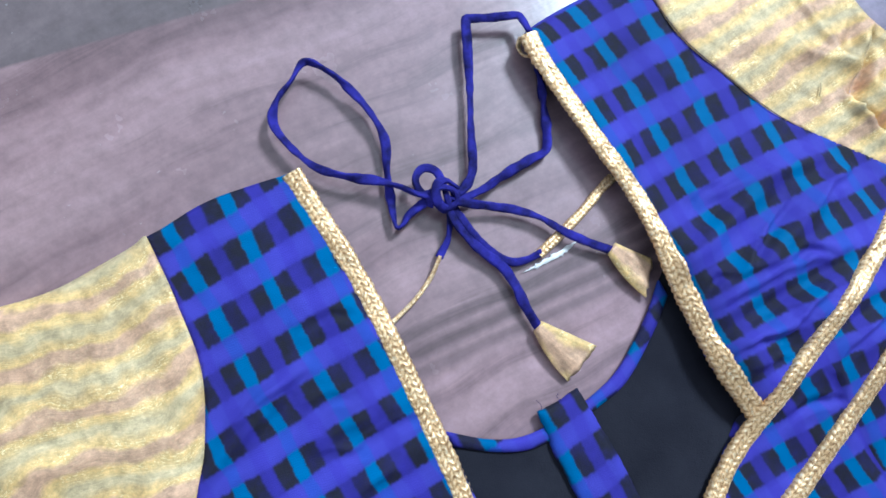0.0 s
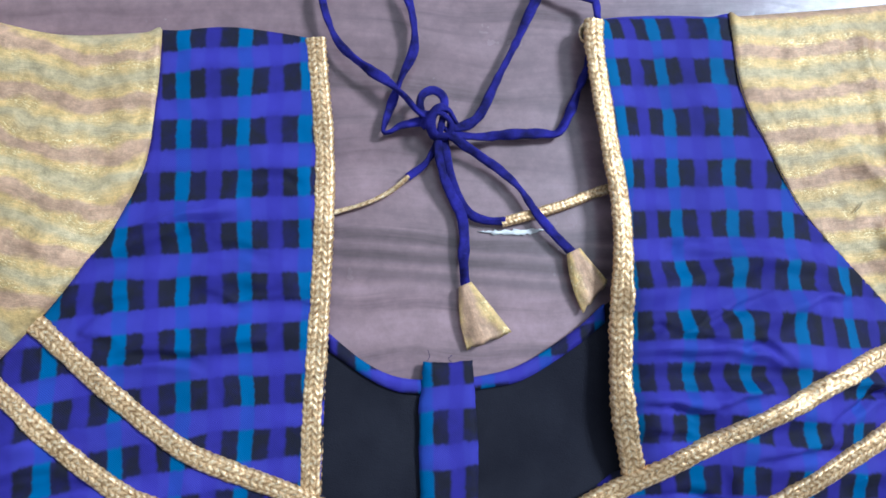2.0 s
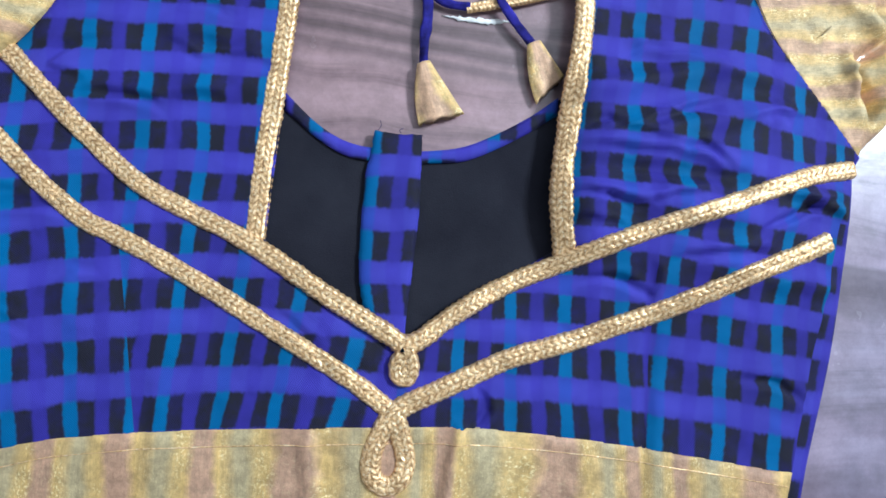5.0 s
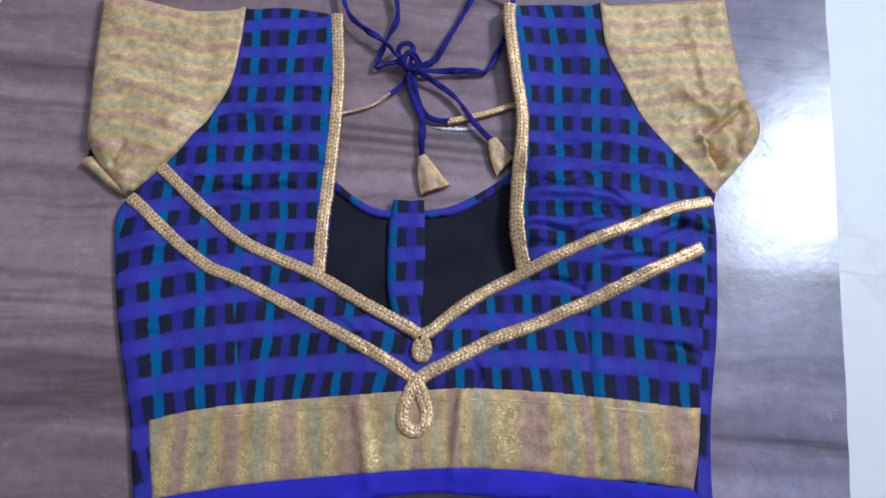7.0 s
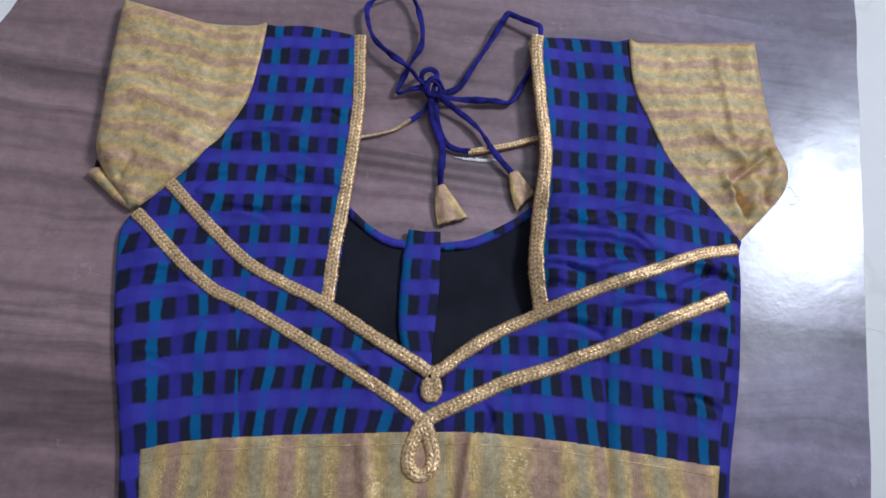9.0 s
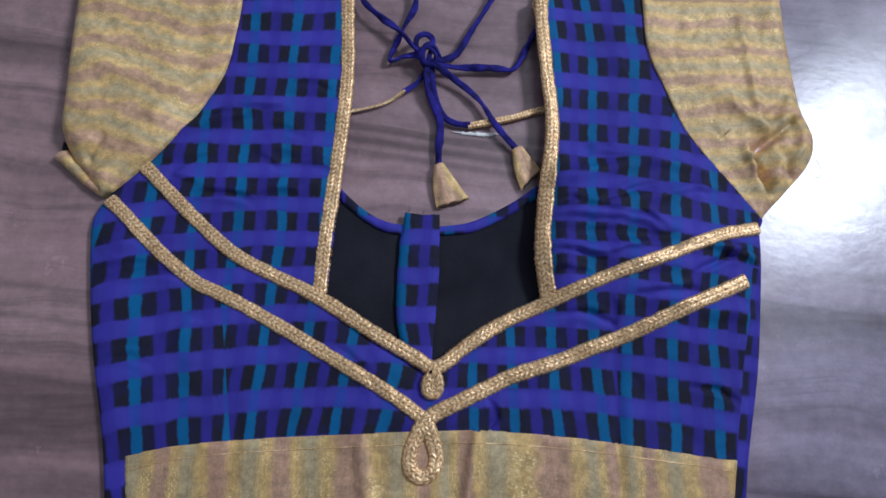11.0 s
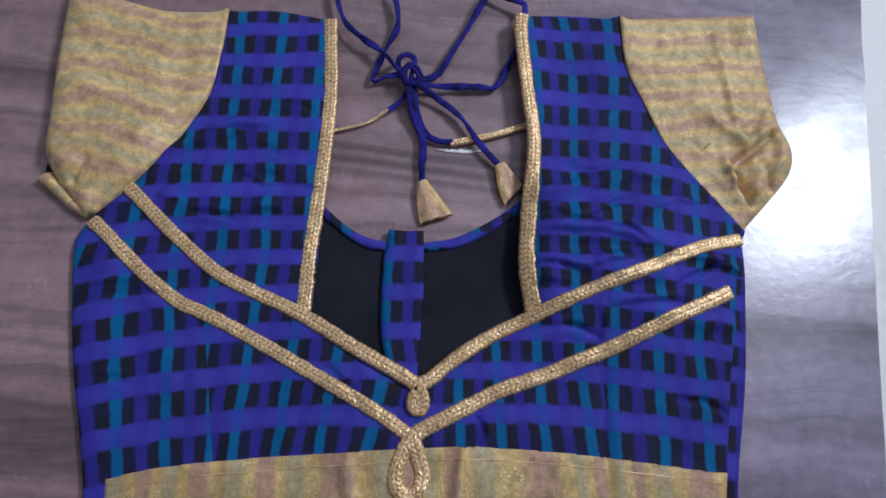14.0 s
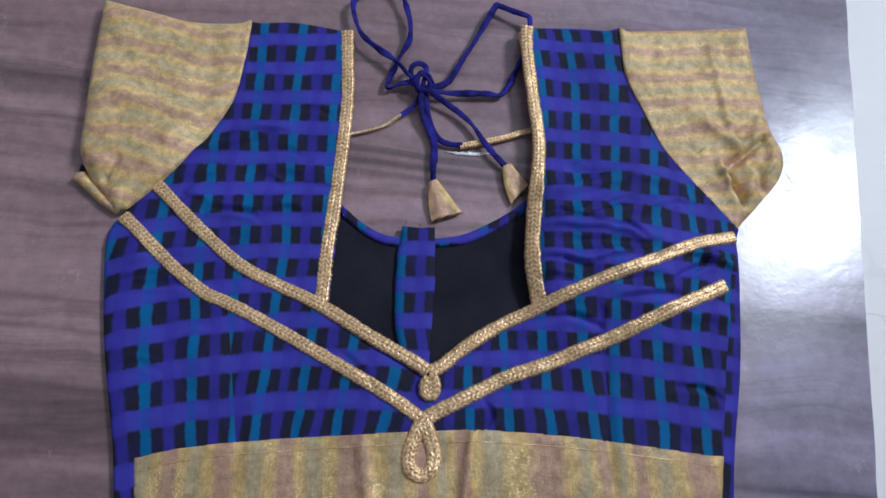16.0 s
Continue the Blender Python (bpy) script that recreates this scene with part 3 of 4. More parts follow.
NECK_L = [(-0.0615, 0.234), (-0.0595, 0.162), (-0.0665, 0.081), (-0.0735, 0.002)]
NECK_R = [(0.0752, 0.0007), (0.0721, 0.0312), (0.0769, 0.0703), (0.0853, 0.1273), (0.0838, 0.1634), (0.0823, 0.2193), (0.0823, 0.2383)]
V1 = [(-0.204, 0.0921), (-0.1999, 0.0884), (-0.1871, 0.0751), (-0.1666, 0.0546), (-0.1375, 0.029), (-0.1091, 0.0137), (-0.0908, 0.0052), (-0.0696, -0.0069), (-0.0403, -0.0259), (-0.0119, -0.0428), (-0.0015, -0.05)]
V1B = [(-0.0015, -0.051), (0.0088, -0.0455), (0.0177, -0.0382), (0.0359, -0.0258), (0.0543, -0.0158), (0.0726, -0.0081), (0.0899, -0.0007), (0.1077, 0.0069), (0.1254, 0.0138), (0.1437, 0.0198), (0.1633, 0.0269), (0.1848, 0.0352), (0.2072, 0.0432), (0.2344, 0.049)]
V2 = [(-0.2252, 0.067), (-0.214, 0.0566), (-0.1967, 0.0389), (-0.1818, 0.0247), (-0.1619, 0.0089), (-0.1482, 0.0024), (-0.1274, -0.008), (-0.0999, -0.0235), (-0.0818, -0.0343), (-0.0535, -0.0512), (-0.0256, -0.0685), (-0.0064, -0.0828)]
V2B = [(0.2201, 0.0099), (0.2019, 0.0021), (0.1812, -0.0061), (0.1617, -0.0148), (0.1432, -0.023), (0.125, -0.0306), (0.107, -0.0369), (0.0889, -0.0439), (0.0709, -0.0495), (0.0528, -0.0552), (0.0349, -0.0634), (0.0172, -0.0717), (-0.0036, -0.0822)]
ARM_L = [(-0.223, 0.073), (-0.206, 0.090), (-0.187, 0.112), (-0.169, 0.136), (-0.153, 0.169), (-0.147, 0.206), (-0.144, 0.241)]
ARM_R = [(0.167, 0.242), (0.168, 0.198), (0.178, 0.163), (0.193, 0.125), (0.213, 0.094), (0.241, 0.057)]

# soft folds of the cloth: from, to, height, half width
FOLDS = [
    (0.075, 0.082, 0.16, 0.098, 0.004, 0.007), (0.10, 0.060, 0.20, 0.078, 0.003, 0.006), (0.085, 0.043, 0.19, 0.040, -0.004, 0.006),
    (0.12, 0.112, 0.20, 0.092, 0.003, 0.006), (0.10, 0.018, 0.17, 0.012, -0.003, 0.006), (0.16, 0.045, 0.23, 0.028, 0.003, 0.006),
    (0.15, -0.005, 0.225, -0.015, 0.002, 0.006), (-0.19, 0.118, -0.11, 0.146, 0.003, 0.005), (-0.14, 0.105, -0.07, 0.094, -0.003, 0.005),
    (-0.16, 0.072, -0.08, 0.080, 0.002, 0.006), (-0.225, 0.035, -0.15, 0.045, 0.002, 0.006),
    (-0.13, -0.055, -0.128, -0.15, -0.0013, 0.004), (0.125, -0.030, 0.121, -0.16, -0.0015, 0.004), (-0.048, -0.095, -0.040, -0.155, 0.003, 0.005),
    (0.028, -0.092, 0.018, -0.150, 0.004, 0.004), (-0.143, -0.012, -0.128, -0.09, -0.0012, 0.004),
]


# sharp creases: from, to, depth
CREASES = [
    (0.137, 0.055, 0.161, 0.048, 0.0024),
    (0.179, 0.012, 0.228, 0.031, 0.0028), (0.088, 0.065, 0.107, 0.065, 0.0020), (0.159, 0.027, 0.194, 0.037, 0.0022),
    (-0.167, 0.073, -0.129, 0.067, 0.0024), (-0.227, 0.010, -0.161, 0.014, 0.0026), (-0.175, -0.021, -0.155, -0.016, 0.0020),
    (-0.193, 0.082, -0.158, 0.101, 0.0022), (-0.126, 0.122, -0.096, 0.118, 0.0018), (0.091, -0.013, 0.124, -0.022, 0.0020), (0.176, -0.063, 0.208, -0.074, 0.0020), (-0.213, -0.043, -0.186, -0.047, 0.0018),
    (-0.067, -0.034, -0.038, -0.065, 0.0016), (0.038, -0.072, 0.037, -0.089, 0.0024), (0.110, 0.106, 0.147, 0.109, 0.0014), (-0.110, 0.159, -0.078, 0.155, 0.0014),
]


# laid-over pleats, steep on one side: from, to, height
PLEATS = [
    (0.087, 0.066, 0.135, 0.059, 0.0016), (0.088, 0.057, 0.155, 0.050, 0.0022), (0.086, 0.041, 0.131, 0.035, 0.0020), (0.084, 0.033, 0.118, 0.0265, 0.0034), (0.114, 0.027, 0.152, 0.034, 0.0028),
    (0.135, 0.001, 0.183, 0.005, 0.0030), (0.186, 0.034, 0.229, 0.025, 0.0026), (0.108, 0.064, 0.160, 0.083, 0.0028), (0.173, 0.073, 0.209, 0.079, 0.0020), (0.126, -0.004, 0.124, -0.027, 0.0014),
    (0.082, 0.019, 0.112, 0.015, 0.0020), (-0.131, 0.104, -0.111, 0.0968, 0.0030), (-0.113, 0.097, -0.072, 0.094, 0.0034), (-0.160, 0.135, -0.114, 0.142, 0.0024), (-0.120, 0.075, -0.097, 0.076, 0.0012),
    (-0.195, 0.087, -0.167, 0.082, 0.0016), (-0.225, 0.020, -0.190, 0.024, 0.0014),
]


def pleat(x, y, x0, y0, x1, y1, h):
    dx, dy = x1 - x0, y1 - y0
    n = math.hypot(dx, dy)
    t = ((x - x0) * dx + (y - y0) * dy) / (n * n)
    if not -0.1 < t < 1.1:
        return 0.0
    d = ((y - y0) * dx - (x - x0) * dy) / n - 0.0022 * math.sin(math.pi * t) - 0.0014 * noise.noise((t * 4, x0 * 90, y0 * 90))
    if not -0.006 < d < 0.03:
        return 0.0
    fade = math.sin(math.pi * min(max((t + 0.1) / 1.2, 0.0), 1.0)) ** 0.8
    return h * fade * (math.exp(-d / 0.0075) if d > 0 else 1.25 * math.exp(-(d / 0.0016) ** 2) - 0.25)


def tape_distance():
    """How far from the stitched tapes each node of a coarse grid lies."""
    nodes = np.stack(np.meshgrid(np.arange(-0.30, 0.301, 0.004), np.arange(-0.20, 0.301, 0.004), indexing="ij"), -1)
    best = np.full(nodes.shape[:2], 1.0)
    for line in (V1, V1B, V2, V2B, NECK_L, NECK_R):
        pts = smooth_line(line, 0.004)
        best = np.minimum(best, np.min(np.linalg.norm(nodes[:, :, None, :] - pts[None, None, :, :], axis=3), axis=2))
    return best


CALM = tape_distance()


def calm(x, y):
    """Near 0 under a stitched tape, 1 on the free cloth."""
    u, v = min(max((x + 0.30) / 0.004, 0), CALM.shape[0] - 1.01), min(max((y + 0.20) / 0.004, 0), CALM.shape[1] - 1.01)
    i, j = int(u), int(v)
    u, v = u - i, v - j
    d = (CALM[i, j] * (1 - u) + CALM[i + 1, j] * u) * (1 - v) + (CALM[i, j + 1] * (1 - u) + CALM[i + 1, j + 1] * u) * v
    return 1 - 0.8 * math.exp(-(d / 0.0075) ** 2)


def folds(x, y):
    z = 0.0
    for x0, y0, x1, y1, h, w in FOLDS:
        dx, dy = x1 - x0, y1 - y0
        n = dx * dx + dy * dy
        t = ((x - x0) * dx + (y - y0) * dy) / n
        if -0.2 < t < 1.2:
            c = min(max(t, 0.0), 1.0)
            d = math.hypot(x - x0 - c * dx, y - y0 - c * dy)
            if d < 3 * w:
                z += h * math.exp(-(d / w) ** 2) * math.sin(math.pi * min(max((t + 0.2) / 1.4, 0), 1)) ** 0.7
    for x0, y0, x1, y1, h in CREASES:
        dx, dy = x1 - x0, y1 - y0
        t = ((x - x0) * dx + (y - y0) * dy) / (dx * dx + dy * dy)
        if -0.15 < t < 1.15:
            bow = 0.0035 * math.sin(math.pi * t) + 0.002 * noise.noise((t * 4, x0 * 90, y0 * 90))
            d = ((x - x0) * dy - (y - y0) * dx) / math.hypot(dx, dy) + bow
            k = (d / 0.0034) ** 2
            if k < 9:
                z -= 1.0 * h * (1 - 1.3 * k) * math.exp(-k) * math.sin(math.pi * min(max((t + 0.15) / 1.3, 0), 1))
    for p in PLEATS:
        z += pleat(x, y, *p)
    return z


def ramp01(t):
    t = min(max(t, 0.0), 1.0)
    return t * t * (3 - 2 * t)


def swell(x, y):
    """The padded cup and the propped neck edge raise the cloth; the other side lies flat."""
    a = 0.019 * math.exp(-((x - 0.150) / 0.075) ** 2 - ((y - 0.030) / 0.060) ** 2) * ramp01((x - 0.055) / 0.04)
    b = 0.007 * math.exp(-((x - 0.080) / 0.020) ** 2 - ((y - 0.035) / 0.032) ** 2) * ramp01((x - 0.045) / 0.03)
    c = 0.007 * math.exp(-((x - 0.086) / 0.020) ** 2) * min(max((y - 0.050) / 0.05, 0.0), 1.0)
    return a + b + c - 0.0025 * (1 - ramp01((x + 0.10) / 0.07))


def cloth_z(x, y):
    rough = 0.0018 * noise.noise((x * 34, y * 34, 2.0)) + 0.0005 * noise.noise((x * 110, y * 110, 4.0))
    z = 0.0085 + swell(x, y) + folds(x, y) * 1.5 * calm(x, y) + rough
    return z if z > 0.0064 else 0.0052 + 0.0012 * math.exp((z - 0.0064) / 0.0012)


SEWN_LINE = np.concatenate([smooth_line(line, 0.004) for line in (ARM_L, ARM_R, NECK_L, NECK_R)])


def sewn(x, y, d, full):
    """How far the cloth has risen d away from its rim: at once where the rim is the armhole seam or a taped neck edge."""
    rise = 1 - math.exp(-d / full)
    if d > 0.02:
        return rise
    away = math.sqrt(np.min((SEWN_LINE[:, 0] - x) ** 2 + (SEWN_LINE[:, 1] - y) ** 2)) - d
    return rise + max(0.0, 0.85 - rise) * math.exp(-(away / 0.005) ** 2)


def body_z(x, y, d):
    return 0.004 + (cloth_z(x, y) - 0.004) * sewn(x, y, d, 0.0045)


def quartic(c, x, y):
    x, y = x * 10, y * 10
    powers = (1, x, y, x * x, x * y, y * y, x ** 3, x * x * y, x * y * y, y ** 3, x ** 4, x ** 3 * y, x * x * y * y, x * y ** 3, y ** 4)
    return sum(k * p for k, p in zip(c, powers))


U_L, DART_L = (2.314, 2.43, 0.065, -1.127, 0.517, 0.095, -0.491, 0.583, -0.039, -0.084, -0.056, 0.166, -0.098, -0.071, -0.004), 3.70
V_L = (7.857, -0.567, -3.89, -0.69, 0.133, -0.224, -0.332, 0.214, -0.044, 0.236, -0.074, 0.044, 0.005, 0.062, -0.035)
U_R, DART_R = (2.831, 3.943, -0.465, 0.473, 0.577, -0.281, -0.754, -0.101, 0.011, 0.007, 0.21, -0.026, -0.016, -0.048, 0.065), 4.43
V_R = (7.84, 0.041, -4.182, 0.035, 0.066, -0.184, -0.146, 0.144, 0.005, 0.304, 0.031, -0.056, 0.02, -0.029, -0.064)


def weave(x, y, c):
    """Where a point of the bodice lies in the check, with the darts taken in and the shoulder fold eased."""
    loose = 0.0115 * math.exp(-((x - 0.180) / 0.055) ** 2 - ((y - 0.012) / 0.06) ** 2) - 0.006 * math.exp(-((x + 0.125) / 0.07) ** 2 - ((y - 0.025) / 0.06) ** 2)
    x, y = x + loose * (x + 0.004) / 0.485, y + loose * (y + 0.136) / 0.485
    top = min(y, 0.200) + 0.25 * max(0.0, y - 0.200)
    ease = max(0.0, y - 0.205)
    if c.x < -0.004:
        dart = c.x > -0.1428 - (c.y + 0.0123) * 0.1373
        return quartic(U_L, x, top) + (DART_L * max(0.0, 0.0377 - y) if dart else 0.0), quartic(V_L, x, y) - 1.0 * ease
    side = 0.226 + (c.y - 0.0118) * 0.19
    if c.x > side and c.y < 0.02:
        return 0.15 + (x - 0.226 - (y - 0.0118) * 0.19) / 0.011 * 0.40, quartic(V_R, x, y) + 0.43
    dart = c.x > 0.1255 + (c.y + 0.024) * 0.0055
    return quartic(U_R, x, top) + (DART_R * max(0.0, 0.026 - y) if dart else 0.0), quartic(V_R, x, y) - 4 * ease


# under layer: the front of the blouse, lining up, and its hem
panel("front_lining", [[(-0.066, 0.0775), (-0.049, 0.0615), (-0.032, 0.0525), (-0.010, 0.0500), (0.010, 0.0505), (0.031, 0.0545), (0.059, 0.0690), (0.076, 0.0815)],
                       [(0.076, 0.0815), (0.12, 0.10), (0.20, 0.05)], [(0.20, 0.05), (0.205, -0.05), (0.192, -0.175)],
                       [(0.192, -0.175), (0.08, -0.164), (0.0, -0.157), (-0.08, -0.161), (-0.190, -0.170)], [(-0.190, -0.170), (-0.205, -0.05), (-0.20, 0.05)],
                       [(-0.20, 0.05), (-0.12, 0.10), (-0.066, 0.0775)]],
      0.005, lambda x, y, d: 0.0018 + 0.0012 * (1 - math.exp(-d / 0.004)) + 0.0007 * noise.noise((x * 40, y * 25, 8)), 0.0015, lambda x, y: (x, y), LINING, blouse,
      "black cotton lining inside the front neck")
panel("neck_facing", [[(-0.067, 0.0790), (-0.049, 0.0625), (-0.032, 0.0535), (-0.010, 0.0508), (0.010, 0.0512), (0.031, 0.0555), (0.059, 0.0700), (0.077, 0.0830)],
                      [(0.077, 0.0830), (0.0765, 0.0735)],
                      [(0.0765, 0.0735), (0.059, 0.0618), (0.031, 0.0478), (0.010, 0.0448), (-0.010, 0.0440), (-0.032, 0.0462), (-0.049, 0.0552), (-0.066, 0.0690)],
                      [(-0.066, 0.0690), (-0.067, 0.0790)]],
      0.002, lambda x, y, d: 0.0042 + 0.0012 * (1 - math.exp(-d / 0.0015)), 0.0025, lambda x, y: (x / 0.031 + 0.62, y / 0.027 + 0.55), CHECK, blouse,
      "checked cotton facing of the front neck")
panel("button_placket", [[(-0.0200, 0.0605), (-0.008, 0.0590), (0.0050, 0.0592)], [(0.0050, 0.0592), (0.0042, 0.015), (0.0, -0.030), (-0.001, -0.052)], [(-0.001, -0.052), (-0.012, -0.048)],
                         [(-0.012, -0.048), (-0.021, -0.036), (-0.0255, -0.010), (-0.0240, 0.034), (-0.0215, 0.048), (-0.0200, 0.0605)]],
      0.002, lambda x, y, d: 0.0055 + 0.0018 * (1 - math.exp(-d / 0.002)) + 0.0006 * noise.noise((x * 90, y * 90, 3)), 0.003,
      lambda x, y: (-0.08 + 0.91 * (x + 0.0212 + 0.0045 * min(1.0, max(0.0, (0.060 - y) / 0.07)) - 0.12 * max(0.0, -0.012 - y)) / 0.0275, (0.0555 - y) / 0.0275), CHECK, blouse, "checked button placket with a frayed top edge", frayed=0.0006)

# upper layer
bodice = panel("bodice", [NECK_L, [NECK_L[-1], (-0.053, -0.0165), (-0.018, -0.040), (-0.001, -0.0515)], [(-0.001, -0.0515), (0.018, -0.036), (0.043, -0.0195), NECK_R[0]], NECK_R,
                          [NECK_R[-1], (0.096, 0.243), (0.13, 0.244), ARM_R[0]], ARM_R,
                          [ARM_R[-1], (0.2405, 0.035), (0.2370, 0.007), (0.2275, -0.050), (0.2130, -0.110), (0.2060, -0.150), (0.203, -0.181)],
                          [(0.203, -0.181), (0.12, -0.172), (0.041, -0.165), (0.001, -0.161), (-0.042, -0.163), (-0.12, -0.167), (-0.200, -0.175)],
                          [(-0.200, -0.175), (-0.2045, -0.145), (-0.2125, -0.093), (-0.2265, -0.029), (-0.2355, 0.040), (-0.2330, 0.060), ARM_L[0]], ARM_L,
                          [ARM_L[-1], (-0.112, 0.243), (-0.085, 0.239), NECK_L[0]]],
               0.0017, body_z, 0.0035, weave, CHECK, blouse, "violet-blue handloom check with black and teal squares",
               seams=[[(-0.1497, 0.0377), (-0.1428, -0.0123), (-0.1226, -0.160)], [(0.1258, 0.026), (0.1255, -0.024), (0.1247, -0.164)], [(-0.004, -0.056), (-0.004, -0.100), (-0.004, -0.158)], [(0.2276, 0.02), (0.2029, -0.110), (0.1935, -0.159)]])

# waist band of tissue, hem below it
BAND_TOP = [(-0.197, -0.1035), (-0.172, -0.098), (-0.131, -0.0940), (-0.086, -0.092), (-0.045, -0.0905), (-0.004, -0.0895), (0.036, -0.0895), (0.088, -0.094), (0.123, -0.0985), (0.166, -0.105), (0.203, -0.111)]
BAND_LOW = [(0.189, -0.167), (0.150, -0.160), (0.116, -0.157), (0.070, -0.150), (0.018, -0.146), (-0.046, -0.147), (-0.130, -0.151), (-0.190, -0.157)]
panel("waist_band", [BAND_TOP, [BAND_TOP[-1], (0.197, -0.140), BAND_LOW[0]], BAND_LOW, [BAND_LOW[-1], (-0.194, -0.130), BAND_TOP[0]]], 0.0026,
      lambda x, y, d: cloth_z(x, y) + 0.0012 * (1 - math.exp(-d / 0.002)) - 0.0003, 0.0014,
      lambda x, y: (y * 30, x * 25.0 + 0.3 + 0.7 * noise.noise((x * 14, 0.5, 0))), TISSUE_BAND, blouse, "gold tissue band with mauve and green stripes")
panel("hem_facing", [[BAND_LOW[-1], (-0.130, -0.150), (-0.046, -0.146), (0.018, -0.145), (0.070, -0.149), (0.116, -0.156), BAND_LOW[0]], [BAND_LOW[0], (0.193, -0.179)],
                     [(0.193, -0.179), (0.12, -0.1715), (0.041, -0.1648), (0.001, -0.1608), (-0.042, -0.1628), (-0.12, -0.1668), (-0.192, -0.173)], [(-0.192, -0.173), BAND_LOW[-1]]], 0.003,
      lambda x, y, d: cloth_z(x, y) + 0.0004, 0.002, lambda x, y: (x, y), HEM_BLUE, blouse, "plain violet hem")


# soft creases of the two sleeves: from, to, height, half width
LEFT_CREASES = [
    (-0.243, 0.093, -0.233, 0.113, -0.0026, 0.003), (-0.256, 0.12, -0.244, 0.108, 0.0016, 0.006), (-0.234, 0.084, -0.222, 0.098, 0.0016, 0.004), (-0.25, 0.17, -0.18, 0.15, 0.002, 0.006),
    (-0.262, 0.15, -0.235, 0.135, -0.0014, 0.005), (-0.165, 0.16, -0.2, 0.13, 0.0025, 0.005),
]
RIGHT_CREASES = [
    (0.255, 0.09, 0.275, 0.15, 0.004, 0.007), (0.24, 0.112, 0.288, 0.135, -0.003, 0.005), (0.262, 0.1, 0.288, 0.118, 0.003, 0.004), (0.23, 0.15, 0.26, 0.12, 0.003, 0.005),
    (0.245, 0.225, 0.25, 0.13, 0.002, 0.004), (0.262, 0.118, 0.27, 0.092, -0.005, 0.0045), (0.272, 0.098, 0.284, 0.13, 0.004, 0.004), (0.236, 0.105, 0.262, 0.116, 0.003, 0.003),
    (0.255, 0.14, 0.285, 0.148, -0.0025, 0.004), (0.24, 0.108, 0.276, 0.137, -0.0065, 0.0036), (0.241, 0.104, 0.25, 0.08, -0.0055, 0.0034), (0.236, 0.112, 0.24, 0.096, 0.003, 0.003),
]
SLEEVE_PLEATS = [
    (0.238, 0.107, 0.287, 0.145, 0.006),
    (0.246, 0.077, 0.236, 0.115, 0.005),
    (0.255, 0.084, 0.262, 0.091, 0.002),
    (0.253, 0.129, 0.281, 0.175, 0.0012),
    (0.26, 0.216, 0.252, 0.165, -0.0008),
    (-0.244, 0.09, -0.239, 0.11, 0.003),
    (-0.237, 0.096, -0.217, 0.111, 0.0014),
    (-0.257, 0.141, -0.246, 0.141, 0.0014),
    (-0.258, 0.193, -0.222, 0.177, 0.0008),
    (-0.203, 0.158, -0.161, 0.16, 0.0008),
]


def sleeve_z(x, y, d):
    puff = 0.003 * noise.noise((x * 22, y * 22, 6)) + 0.0018 * noise.noise((x * 60, y * 45, 1)) + 0.0007 * noise.noise((x * 150, y * 120, 3))
    crease = 0.0
    for x0, y0, x1, y1, h, w in (LEFT_CREASES if x < 0 else RIGHT_CREASES):
        dx, dy = x1 - x0, y1 - y0
        t = min(max(((x - x0) * dx + (y - y0) * dy) / (dx * dx + dy * dy), 0), 1)
        crease += 1.15 * h * math.exp(-(math.hypot(x - x0 - t * dx, y - y0 - t * dy) / w) ** 2)
    crease += sum(pleat(x, y, *p) for p in SLEEVE_PLEATS)
    prop = 0.0055 * ramp01((-x - 0.17) / 0.06) * ramp01((y - 0.085) / 0.05)
    return 0.0045 + prop + (0.0055 + puff + crease) * sewn(x, y, d, 0.0035 if x < 0 else 0.005)


panel("sleeve", [ARM_L[::-1], [ARM_L[0], (-0.2315, 0.0695)], [(-0.2315, 0.0695), (-0.2425, 0.0842), (-0.2545, 0.0995), (-0.2625, 0.1185), (-0.2630, 0.1440), (-0.2640, 0.1932), (-0.2630, 0.2565)],
                 [(-0.2630, 0.2565), (-0.2328, 0.2480), (-0.1990, 0.2400), (-0.170, 0.240), ARM_L[-1]]], 0.0020, sleeve_z, 0.0075,
      lambda x, y: (x * 30, (y + 0.12 * (x + 0.2) + 0.004 * math.sin(x * 60)) / 0.026 + 0.1 + 0.24 * noise.noise((x * 26, y * 26, 1)) + 0.14 * noise.noise((x * 75, y * 75, 2))), TISSUE, blouse, "gold tissue sleeve with green and mauve stripes")
panel("sleeve", [ARM_R[::-1], [ARM_R[0], (0.20, 0.2435), (0.245, 0.246), (0.284, 0.249)], [(0.284, 0.249), (0.2835, 0.220), (0.284, 0.190), (0.2865, 0.151), (0.2935, 0.125), (0.2865, 0.103), (0.263, 0.078), ARM_R[-1]]],
      0.0020, sleeve_z, 0.003, lambda x, y: (x * 30, (y - 0.03 * (x - 0.2)) / 0.0255 + 0.45), TISSUE, blouse, "gold tissue sleeve with green and mauve stripes")
# black strip filling the dark gap above the turned-out hem
panel("sleeve_gap_strip", [[(-0.2650, 0.0985), (-0.2640, 0.112)], [(-0.2640, 0.112), (-0.250, 0.098), (-0.228, 0.076)], [(-0.228, 0.076), (-0.2335, 0.0715)], [(-0.2335, 0.0715), (-0.248, 0.085), (-0.2650, 0.0985)]],
      0.002, lambda x, y, d: 0.0018 + 0.001 * (1 - math.exp(-d / 0.002)), 0.0016, lambda x, y: (x, y), LINING, blouse, "black strip in the gap at the sleeve's turned edge")
